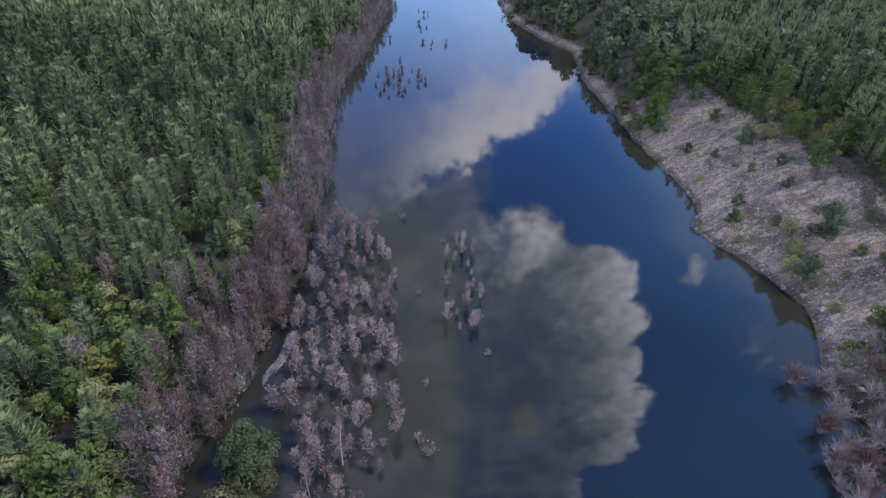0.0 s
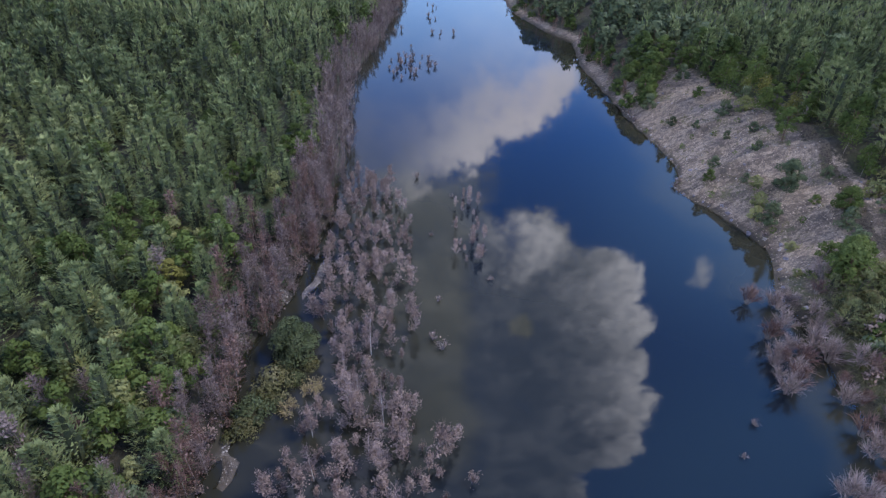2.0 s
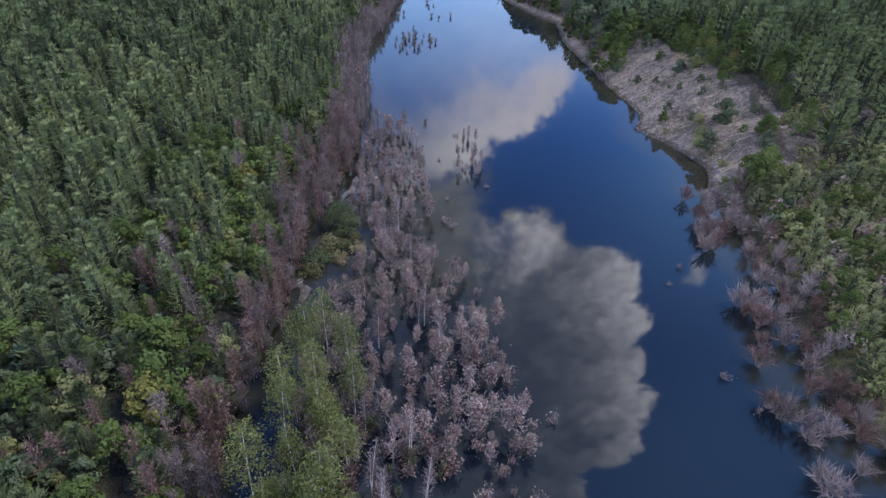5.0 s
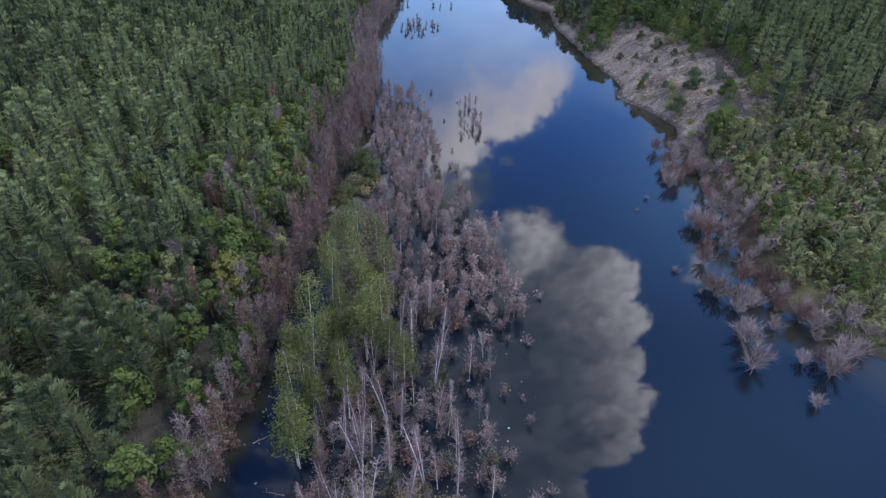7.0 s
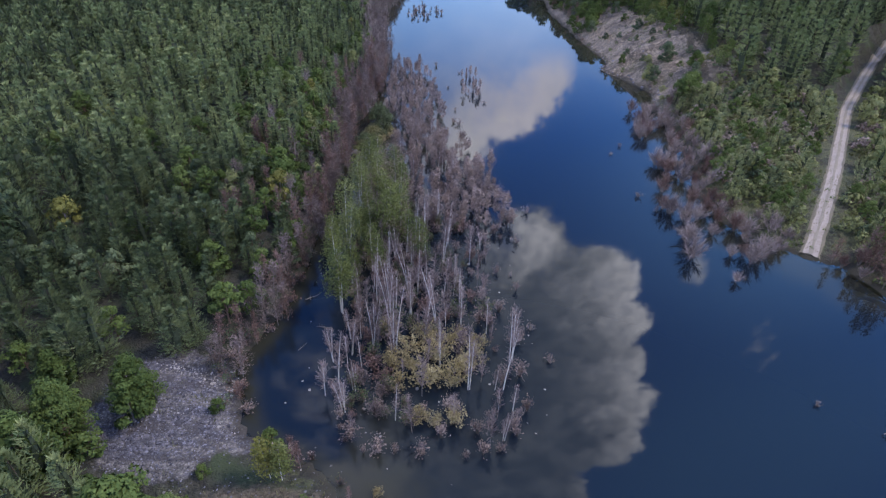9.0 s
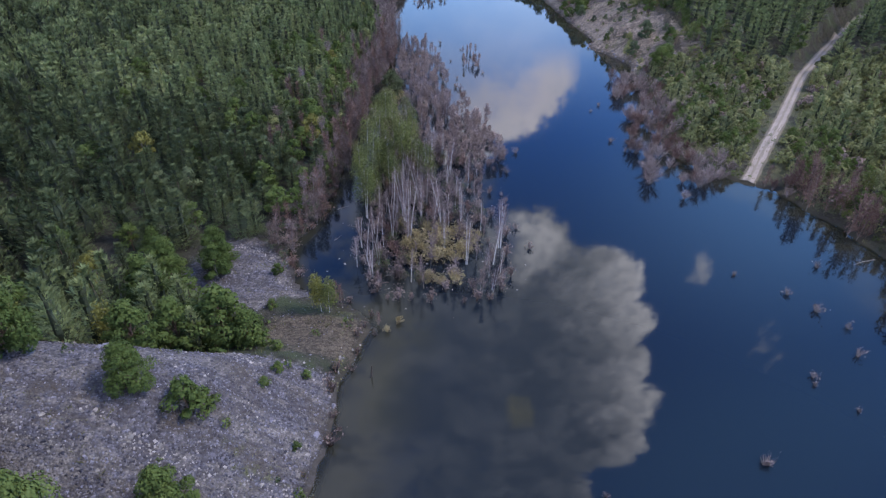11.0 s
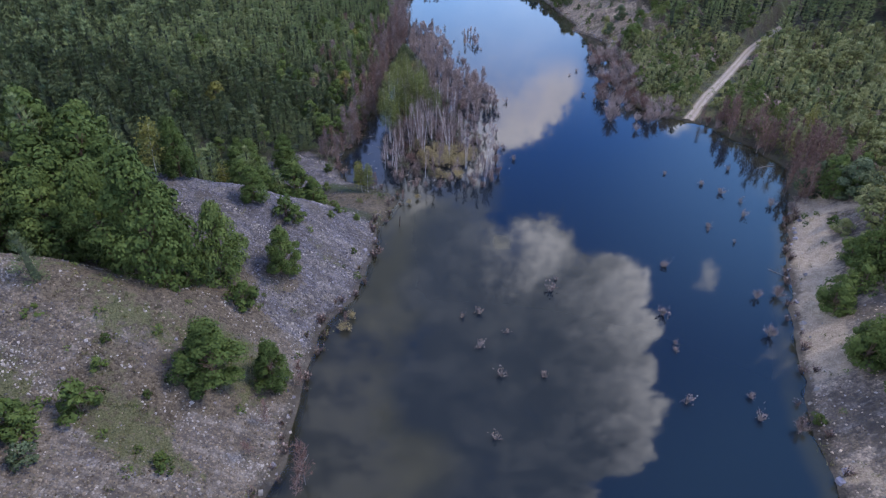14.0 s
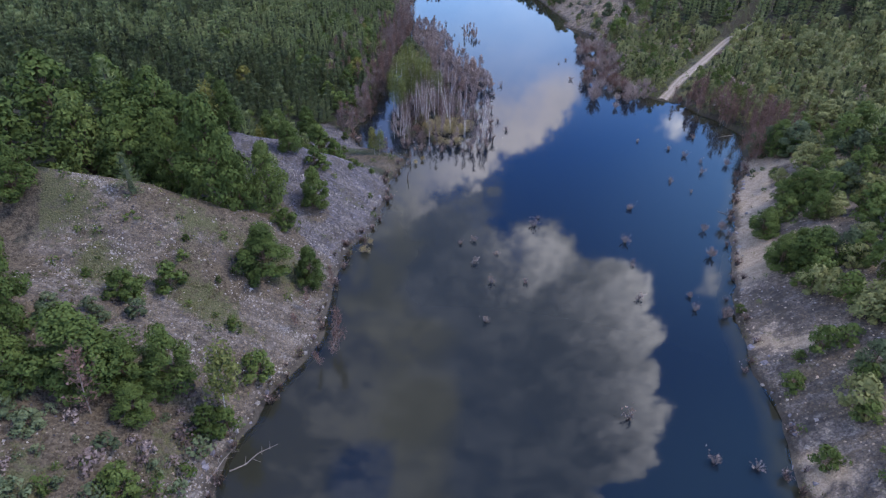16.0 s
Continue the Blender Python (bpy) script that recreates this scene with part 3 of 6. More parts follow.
    bed = bed + 1.7 * bump_at(x, y, -15.8, 27.5, 3.4, 5.5) + 1.4 * bump_at(x, y, -17.6, 20.5, 2.2, 3.2) + 1.7 * bump_at(x + 0.6 * np.sin(y * 0.55), y, -16.2, 42, 1.15, 8) + 2.3 * bump_at(x, y, -19.2, 38.3, 1.3, 2.2) + 2.2 * bump_at(x + 0.5 * np.sin(y * 0.8), y, -18.4, 14.5, 1.0, 3.6)
    z = np.where(dw > 0, zw, np.where(de > 0, ze, bed))
    road = line_distance(x, y, ROAD)
    level = 0.35 + 1.5 * smooth(de, 0, 14)
    return np.where(de > -6, z + (np.where(de > 0, level, z) - z) * smooth(road, 7, 2.5), z)


def grid_axis(*parts):
    out = []
    for lo, hi, step in parts:
        out += list(np.arange(lo, hi, step))
    return np.array(out)


GX = grid_axis((-2600, -300, 380), (-300, -90, 7), (-90, -52, 2.5), (-52, 72, 1.1), (72, 110, 2.5), (110, 300, 7), (300, 2700, 380))
GY = grid_axis((-2600, -230, 380), (-230, -140, 6), (-140, 118, 1.2), (118, 240, 2.5), (240, 360, 6), (360, 2800, 380))
MX, MY = np.meshgrid(GX, GY)
GZ = height(MX, MY)


def ground_at(x, y):
    """Height of the ground sheet under a place, off its grid."""
    x, y = np.asarray(x, float), np.asarray(y, float)
    i, j = np.clip(np.searchsorted(GX, x) - 1, 0, len(GX) - 2), np.clip(np.searchsorted(GY, y) - 1, 0, len(GY) - 2)
    u, v = (x - GX[i]) / (GX[i + 1] - GX[i]), (y - GY[j]) / (GY[j + 1] - GY[j])
    return (GZ[j, i] * (1 - u) + GZ[j, i + 1] * u) * (1 - v) + (GZ[j + 1, i] * (1 - u) + GZ[j + 1, i + 1] * u) * v


def raw_mesh(name, verts, faces, materials, index=None, smooth_faces=False):
    """A mesh from whole arrays; faces is an n x 3 or n x 4 array."""
    me = bpy.data.meshes.new(name)
    verts, faces = np.ascontiguousarray(verts, np.float32), np.ascontiguousarray(faces, np.int32)
    n, k = faces.shape
    me.vertices.add(len(verts))
    me.vertices.foreach_set("co", verts.ravel())
    me.loops.add(n * k)
    me.loops.foreach_set("vertex_index", faces.ravel())
    me.polygons.add(n)
    me.polygons.foreach_set("loop_start", np.arange(0, n * k, k, dtype=np.int32))
    for m in materials:
        me.materials.append(m)
    if index is not None:
        me.polygons.foreach_set("material_index", np.ascontiguousarray(index, np.int32))
    me.polygons.foreach_set("use_smooth", np.full(n, smooth_faces))
    me.update(calc_edges=True)
    return me


def sheet_faces(rows, cols):
    k = np.arange(rows * cols).reshape(rows, cols)
    return np.stack([k[:-1, :-1], k[:-1, 1:], k[1:, 1:], k[1:, :-1]], -1).reshape(-1, 4)


def cover_map(x, y, z):
    dw, de = shore_gap(x, y)
    heap = smooth(y + 0.8 * waves(x, y, 53, 5.0), -58.5, -61) * smooth(dw, 34, 24) * (1 - 0.6 * smooth(y + 1.5 * waves(x, y, 54, 7.0), -107, -112) * smooth(dw, 2, 6))
    flat = smooth(np.hypot((x + 27) / 8.5, (y + 43) / 7.5) + 0.22 * waves(x, y, 51, 6.0), 1.15, 0.7)
    slope = smooth(y, 34, 46) * np.maximum(smooth(y, 124, 112) * smooth(de, 19, 14), 0.7 * smooth(de, 4.5, 2) * smooth(y, 250, 220))
    bank = smooth(y, -46, -54) * smooth(de, 19, 12) * 0.85
    bars = np.maximum(bump_at(x + 0.6 * np.sin(y * 0.55), y, -16.2, 42, 1.15, 8), np.maximum(bump_at(x, y, -19.2, 38.3, 1.3, 2.2), bump_at(x + 0.5 * np.sin(y * 0.8), y, -18.4, 14.5, 1.0, 3.6))) * 2.5
    low = smooth(np.hypot((x - 58) / 14, (y - 30) / 10), 1.1, 0.5) * 0.55
    spit = 0.22 * smooth(np.hypot((x + 16) / 9, (y + 54) / 6), 1.1, 0.6)
    land = np.where((dw > -0.6), np.maximum(np.maximum(heap, flat), spit), np.where(de > -0.6, np.maximum(np.maximum(slope, bank), low), 0))
    rubble = np.maximum(np.clip(land, 0, 1), np.clip(bars * 1.6, 0, 2))
    path = smooth(line_distance(x, y, FOOTPATH), 1.3, 0.5)
    bare = smooth(np.hypot((x + 32) / 11, (y + 88) / 5) + 0.3 * waves(x, y, 52, 5.0), 1.15, 0.6) * 0.9
    earth = np.clip(np.maximum(path, bare) + np.where((de > 0.5) & (y < 45) & (y > -50), 0.22, 0) + np.where(dw > -0.5, 0.62 * smooth(np.hypot((x + 17) / 9, (y + 54) / 5), 1.1, 0.6), 0), 0, 1)
    earth = np.maximum(earth, 0.85 * smooth(y + 1.5 * waves(x, y, 54, 7.0), -107, -112) * np.where(dw > 0, smooth(dw, 2, 6) * smooth(dw, 26, 16), 0) * smooth(y, -134, -124))
    patch = waves(x * 0.4, y + 0.35 * x, 57, 8.0)
    soil = smooth(patch, 0.05, 0.5) * smooth(y, -79, -85) * np.where(dw > 1.5, 0.75, 0)
    # ground colour turns darker within each heap tree's crown width
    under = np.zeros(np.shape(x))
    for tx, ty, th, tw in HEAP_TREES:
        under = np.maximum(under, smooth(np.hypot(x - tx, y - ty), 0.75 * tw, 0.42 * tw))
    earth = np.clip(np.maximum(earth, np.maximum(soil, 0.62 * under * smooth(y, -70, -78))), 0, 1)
    tuft = waves(x, y, 41, 9.0)
    grass = np.clip(0.16 + 0.45 * tuft, 0, 1) * np.where(rubble > 0.3, 0.85, 1.0) + np.where((de > 0) & (y > 34) & (y < 126), 0.12, 0)
    grass = np.maximum(grass, (0.38 + 0.4 * tuft) * smooth(np.hypot((x + 35) / 12, (y + 95) / 8), 1.2, 0.6))
    grass = np.maximum(grass, (0.16 + 0.4 * tuft) * np.where((dw > 5) & (dw < 26) & (y < -105), 1, 0))
    grass = grass + np.where((dw > 3) & (dw < 30) & (y < -83), 0.30 * smooth(waves(x, y, 43, 14.0), -0.2, 0.5), 0)
    grass = np.maximum(grass, 1.3 * bump_at(x, y, -16.3, 25, 4.5, 9))
    grass = np.maximum(grass, 0.3 * smooth(np.hypot((x + 16) / 7, (y + 51) / 4), 1.2, 0.6))
    grass = np.maximum(grass, np.where((de > 1) & (y < 45) & (y > -50), 0.62 + 0.3 * tuft, 0))
    grass = np.maximum(grass, 0.75 * smooth(waves(x * 0.5, y + 0.3 * x, 58, 9.0), 0.1, 0.6) * smooth(y, -80, -86) * np.where((dw > 3) & (dw < 30), 1, 0))
    sandy = np.maximum(smooth(de, 5.5, 3.5) * smooth(y, -92, -88), smooth(waves(x * 0.35, y + 0.5 * x, 59, 9.0), 0.15, 0.5))
    warm = np.where(x > 0, np.where(y < -40, 1.15 + 0.9 * sandy, 1.7), np.where(y < np.interp(x, [-33, -26.4, -22.5, -19], [-81.5, -81.2, -84.3, -85]), 1.2, np.where(y > -50, 0.3, 0.15)))
    return rubble, earth, grass, warm


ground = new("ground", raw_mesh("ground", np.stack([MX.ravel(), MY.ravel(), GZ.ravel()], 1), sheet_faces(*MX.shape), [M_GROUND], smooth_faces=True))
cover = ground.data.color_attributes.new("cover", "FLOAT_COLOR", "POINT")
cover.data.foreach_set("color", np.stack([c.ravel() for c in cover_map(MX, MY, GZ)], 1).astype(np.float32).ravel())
tagged(ground, "uneven ground of forest floor, limestone rubble and lake bed", "ground", kind="structure")

wx, wy = grid_axis((-40, 72, 1.6)), grid_axis((-235, -130, 8), (-130, 110, 1.6), (110, 348, 5))
WX, WY = np.meshgrid(wx, wy)
water = new("water", raw_mesh("water", np.stack([WX.ravel(), WY.ravel(), np.zeros(WX.size)], 1), sheet_faces(*WX.shape), [M_WATER], smooth_faces=True))
depth = water.data.attributes.new("depth", "FLOAT", "POINT")
depth.data.foreach_set("value", np.clip(-height(WX, WY), 0, 8).astype(np.float32).ravel())
tagged(water, "still dark blue lake water mirroring sky and clouds", "water", kind="structure")


def build_road():
    pts = [Vector((*p, 0)) for p in ROAD]
    centre = []
    for p, q in zip(pts, pts[1:]):
        n = int((q - p).length / 1.2)
        centre += [p.lerp(q, k / n) for k in range(n)]
    centre = [sum((centre[min(max(i + k, 0), len(centre) - 1)] for k in range(-4, 5)), Vector()) / 9 for i in range(len(centre))]
    centre = [c for c in centre if float(ground_at(c.x, c.y)) > 0.22]
    rng = random.Random(4)
    offs = [-1.4, -1.0, -0.86, -0.5, -0.22, 0.22, 0.5, 0.86, 1.0, 1.4]
    lift = [-0.15, 0.12, 0.06, 0.04, 0.11, 0.11, 0.04, 0.06, 0.12, -0.15]
    verts, idx = [], []
    for i, c in enumerate(centre):
        d = (centre[min(i + 1, len(centre) - 1)] - centre[max(i - 1, 0)]).normalized()
        side = Vector((d.y, -d.x, 0))
        for o, l in zip(offs, lift):
            q = c + side * (o + rng.uniform(-0.09, 0.09))
            verts.append((q.x, q.y, float(ground_at(q.x, q.y)) + l + 0.05))
    f = sheet_faces(len(centre), len(offs))
    idx = np.tile([1, 1, 0, 0, 2, 0, 0, 1, 1], len(centre) - 1)
    return new("dirt_road", raw_mesh("dirt_road", verts, f, [M_ROAD, M_VERGE, M_CROWN], idx, True))


tagged(build_road(), "pale twin-track dirt road running into the flooded lake", "road", kind="structure")


# ---- plant building ----
def unit(v):
    return v / np.maximum(np.linalg.norm(v, axis=-1, keepdims=True), 1e-9)


def blades(c, d, length, width, rng, face=None):
    """One pointed blade or leaf for each place c, along d."""
    c, d = np.asarray(c, float), unit(np.asarray(d, float))
    n = len(c)
    s = unit(np.cross(d, rng.normal(size=(n, 3)) if face is None else face + rng.normal(size=(n, 3)) * 0.45)) * (np.broadcast_to(width, n)[:, None] / 2)
    tip = c + d * np.broadcast_to(length, n)[:, None]
    v = np.stack([c - s, c + s, tip], 1).reshape(-1, 3)
    return v, np.arange(3 * n).reshape(-1, 3)


def leaf_quads(c, d, length, width, rng, face=None):
    """Broad leaves or sprays: two triangles each, folded a little along the middle."""
    c, d = np.asarray(c, float), unit(np.asarray(d, float))
    n = len(c)
    if face is not None:
        face = unit(face + rng.normal(size=(n, 3)) * 0.38)
        d = unit(np.cross(face, rng.normal(size=(n, 3))))
    s = unit(np.cross(d, rng.normal(size=(n, 3)) if face is None else face))
    up = np.cross(s, d)
    L, W = np.broadcast_to(length, n)[:, None], np.broadcast_to(width, n)[:, None]
    mid = c + d * L * 0.45
    v = np.stack([c, mid - s * W / 2 + up * W * 0.2, c + d * L, mid + s * W / 2 + up * W * 0.2], 1).reshape(-1, 3)
    k = np.arange(n)[:, None] * 4
    return v, np.concatenate([k + [0, 1, 2], k + [0, 2, 3]])


def leaf_tris(c, length, width, rng, face):
    """Small leaf sprays of one triangle each, lying across face."""
    n = len(c)
    face = unit(face + rng.normal(size=(n, 3)) * 0.42)
    d = unit(np.cross(face, rng.normal(size=(n, 3))))
    s = np.cross(d, face) * (width / 2)[:, None]
    v = np.stack([c - s - d * (length * 0.4)[:, None], c + s - d * (length * 0.3)[:, None], c + d * (length * 0.6)[:, None]], 1).reshape(-1, 3)
    return v, np.arange(3 * n).reshape(-1, 3)


def limb(points, radii, sides=5):
    """A tapered stem through the points, closed at its tip."""
    p, rings = np.asarray(points, float), []
    a = np.linspace(0, 2 * math.pi, sides, endpoint=False)
    for i, r in enumerate(radii):
        d = unit(p[min(i + 1, len(p) - 1)] - p[max(i - 1, 0)])
        u = unit(np.cross(d, (0.3, 1, 0.1)))
        w = np.cross(d, u)
        rings.append(p[i] + r * (np.cos(a)[:, None] * u + np.sin(a)[:, None] * w))
    v, f = np.concatenate(rings), []
    for i in range(len(p) - 1):
        for k in range(sides):
            q, e = i * sides + k, i * sides + (k + 1) % sides
            f += [(q, e, e + sides), (q, e + sides, q + sides)]
    last = (len(p) - 1) * sides
    f += [(last, last + k, last + k + 1) for k in range(1, sides - 1)]
    return v, np.array(f)


def merge(pieces):
    vs, fs, at = [], [], 0
    for v, f in pieces:
        vs.append(v)
        fs.append(f + at)
        at += len(v)
    return np.concatenate(vs), np.concatenate(fs)


def grown(pieces):
    """Limbs grown together: each limb's foot is joined to the nearest point of the first."""
    first = pieces[0][0]
    v, f = merge(pieces)
    at, joints = len(first), []
    for q, _ in pieces[1:]:
        k = int(np.argmin(np.linalg.norm(first - q[0], axis=1)))
        joints.append((k, at, at + 1))
        at += len(q)
    return v, np.concatenate([f, np.array(joints, int).reshape(-1, 3)])


def sphere_dirs(n, rng, low=-0.4):
    z = rng.uniform(low, 1, n)
    a = rng.uniform(0, 2 * math.pi, n)
    r = np.sqrt(1 - np.minimum(z * z, 1))
    return np.stack([r * np.cos(a), r * np.sin(a), z], 1)


def make_pine(h, spread, whorls, arms, sprays, size, seed, bare=0.15, sides=5, lift=0.0, core=1.0):
    """A pointed young pine: whorls of rising branches, each a flat fan of needle sprays with an upturned tip, round a
    dark core that stands in for crown shade.
    """
    rng = np.random.RandomState(seed)
    bend = rng.uniform(-0.03, 0.03, 2) * h
    stem = lambda k: np.array([bend[0] * k * k, bend[1] * k * k, h * k])
    trunk = limb([stem(k) - (0, 0, 0.3 * (k == 0)) for k in (0, 0.35, 0.7, 0.97)], [0.011 * h, 0.009 * h, 0.006 * h, 0.002 * h], sides)
    cs, ds, ls, ws, fs = [], [], [], [], []

    def spray(c, d, length, width, face):
        cs.append(c)
        ds.append(d)
        ls.append(length)
        ws.append(width)
        fs.append(face)

    for i in range(whorls):
        k = bare + (0.95 - bare) * min(max((i + rng.uniform(-0.25, 0.25)) / (whorls - 1), 0), 1)
        t = (k - bare) / (1 - bare)
        reach = spread * min(1, 0.72 + 1.1 * t) * (1 - t) ** 0.8 + 0.14
        for a in (np.arange(arms) + rng.uniform(-0.25, 0.25, arms)) * 2 * math.pi / arms + rng.uniform(0, 6.3):
            r = reach * rng.uniform(0.62, 1.2)
            e = radians(6 + lift + 38 * t + rng.uniform(-12, 12))
            d = np.array([math.cos(a) * math.cos(e), math.sin(a) * math.cos(e), math.sin(e)])
            side = np.array([-math.sin(a), math.cos(a), 0.0])
            face = np.cross(d, side)
            face = face if face[2] > 0 else -face
            for j in range(sprays):
                f = 0.36 + 0.64 * j / max(sprays - 1, 1)
                turn = (1 if j % 2 else -1) * rng.uniform(0.15, 0.85)
                way = d * 0.8 + side * turn + (0, 0, rng.uniform(0.0, 0.65))
                spray(stem(k) + d * r * f + side * turn * r * 0.34 * f + rng.normal(size=3) * 0.05, way, size * rng.uniform(0.7, 1.3), size * rng.uniform(0.24, 0.38), face)
            spray(stem(k) + d * r * 0.85, d * 0.5 + (0, 0, 0.6), size * 1.2, size * 0.34, face)
    for q in range(5):
        out = np.array([math.cos(q * 1.26), math.sin(q * 1.26), 0])
        spray(stem(0.90), out * 0.28 + (0, 0, 1.0), 0.07 * h + 0.2, size * 0.34, out)
    crown = blades(cs, ds, np.array(ls), np.array(ws), rng, np.array(fs))
    # added dark core: reads as shade through the gaps between sprays
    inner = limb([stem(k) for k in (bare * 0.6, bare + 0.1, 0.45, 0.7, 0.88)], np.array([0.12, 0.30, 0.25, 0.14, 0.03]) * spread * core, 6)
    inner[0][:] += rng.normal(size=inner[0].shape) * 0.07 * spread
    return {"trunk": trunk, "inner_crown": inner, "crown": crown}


def make_broadleaf(h, spread, leaves, size, seed, low=0.12, lobes=11, stems=1):
    rng = np.random.RandomState(seed)
    parts = []
    for s in range(stems):
        a = rng.uniform(0, 6.3)
        o = np.array([math.cos(a), math.sin(a), 0]) * 0.25 * spread * (stems > 1)
        parts.append(limb([o * 0.3 - (0, 0, 0.3), o * 0.7 + (0, 0, h * 0.4), o + (0, 0, h * 0.82)], [0.022 * h, 0.015 * h, 0.005 * h], 6))
    cs, ds, us, balls = [], [], [], []
    for i in range(lobes):
        k = (i + 0.5) / lobes
        z = h * (low + (0.93 - low) * k)
        ring = spread * (1 - abs(2 * k - 0.75) ** 2.2 * 0.55) * 0.86 * (1 - 0.62 * max(0, k - 0.6) / 0.4)
        a = i * 2.4 + rng.uniform(-0.5, 0.5)
        c = np.array([math.cos(a) * ring * rng.uniform(0.45, 1.05), math.sin(a) * ring * rng.uniform(0.45, 1.05), z + rng.uniform(-0.05, 0.05) * h])
        parts.append(limb([(0, 0, z * 0.55), c * (0.6, 0.6, 0.85) + (0, 0, 0.1), c], [0.008 * h, 0.005 * h, 0.002 * h], 4))
        rad = np.array([1, 1, 0.72]) * spread * rng.uniform(0.24, 0.5) * (12 / lobes) ** 0.22
        n = leaves // lobes
        u = sphere_dirs(n, rng, -0.6)
        us.append(u)
        balls.append((c, rad[0]))
        cs.append(c + u * rad * (1.12 - 0.55 * rng.uniform(0, 1, (n, 1)) ** 1.6))
        ds.append(u * 0.7 + rng.normal(size=(n, 3)) * 0.6 + (0, 0, -0.1))
    cs, ds, us = np.concatenate(cs), np.concatenate(ds), np.concatenate(us)
    cs[:, 2] = np.maximum(cs[:, 2], 0.1)
    hidden = sum((np.linalg.norm((cs - c) / (1, 1, 0.72), axis=1) < 0.5 * q) for c, q in balls) > 0
    cs, ds, us = cs[~hidden], ds[~hidden], us[~hidden]
    n = len(cs)
    crown = leaf_tris(cs, size * rng.uniform(0.75, 1.45, n), size * 0.95 * rng.uniform(0.7, 1.3, n), rng, us + (0, 0, 0.35))
    return {"trunk": grown(parts), "crown": crown}


def make_dead_tree(h, spread, twigs, seed, width=0.05, base=0.12, leafy=0):
    """An upright drowned tree: a thin stem, steep bare branches and fine twigs."""
    rng = np.random.RandomState(seed)
    bend = rng.uniform(-0.06, 0.06, 2) * h
    stem = lambda k: np.stack([bend[0] * k ** 2, bend[1] * k ** 2, h * k], -1)
    trunk = [limb([stem(np.array(k)) - (0, 0, 0.8 * (k == 0)) for k in (0.0, 0.4, 0.75, 1.0)], [0.005 * h + 0.018, 0.004 * h + 0.014, 0.003 * h + 0.008, 0.006], 4)]
    n = twigs // 3
    k = rng.uniform(base, 1.0, n) ** 0.85
    a = rng.uniform(0, 2 * math.pi, n)
    e = np.radians(rng.uniform(28, 70, n))
    d = np.stack([np.cos(a) * np.cos(e), np.sin(a) * np.cos(e), np.sin(e)], 1)
    L = spread * (1.15 - 0.8 * k) * rng.uniform(0.6, 1.3, n)
    c = stem(k)
    pieces = [blades(c, d, L, width * 1.25, rng)]
    m = twigs - n
    i = rng.randint(0, n, m)
    f = rng.uniform(0.25, 1.0, (m, 1))
    c2 = c[i] + d[i] * L[i][:, None] * f
    d2 = d[i] + rng.normal(size=(m, 3)) * 0.45 + (0, 0, 0.45)
    pieces.append(blades(c2, d2, spread * rng.uniform(0.25, 0.6, m), width, rng))
    if leafy:
        i = rng.randint(0, m, leafy)
        c3 = c2[i] + rng.normal(size=(leafy, 3)) * 0.16
        leaves = leaf_tris(c3, rng.uniform(0.15, 0.32, leafy), rng.uniform(0.11, 0.22, leafy), rng, rng.normal(size=(leafy, 3)) + (0, 0, 0.6))
        return {"trunk": merge(trunk), "bare_crown": merge(pieces), "foliage": leaves}
    return {"trunk": merge(trunk), "bare_crown": merge(pieces)}


def make_dead_bush(h, spread, twigs, seed, width=0.05, leafy=0):
    """A drowned willow: many stems fanning out of one base into a dome of twigs."""
    rng = np.random.RandomState(seed)
    stems = 9
    a = np.arange(stems) * 2.4 + rng.uniform(-0.4, 0.4, stems)
    e = np.radians(rng.uniform(35, 85, stems))
    d = np.stack([np.cos(a) * np.cos(e), np.sin(a) * np.cos(e), np.sin(e)], 1)
    reach = np.stack([d[:, 0] * spread, d[:, 1] * spread, d[:, 2] * h], 1) * 0.72
    trunk = grown([limb([(0, 0, -0.6), r * 0.5 + (0, 0, 0.12 * h), r], [0.05, 0.035, 0.015], 3) for r in reach])
    i = rng.randint(0, stems, twigs)
    f = rng.uniform(0.3, 1.0, (twigs, 1))
    c = reach[i] * f
    dd = unit(reach[i]) * 0.8 + rng.normal(size=(twigs, 3)) * 0.48 + (0, 0, 0.15)
    L = (0.22 + 0.33 * rng.uniform(size=twigs)) * (spread + h) * 0.5
    pieces = [blades(c, dd, L, width, rng)]
    tip = c + unit(dd) * L[:, None]
    if leafy:
        i = rng.randint(0, twigs, leafy)
        c3 = tip[i] + rng.normal(size=(leafy, 3)) * 0.14
        leaves = leaf_quads(c3, rng.normal(size=(leafy, 3)) + (0, 0, 0.5), rng.uniform(0.13, 0.28, leafy), rng.uniform(0.10, 0.19, leafy), rng)
        return {"stem": trunk, "bare_crown": merge(pieces), "foliage": leaves}
    return {"stem": trunk, "bare_crown": merge(pieces)}


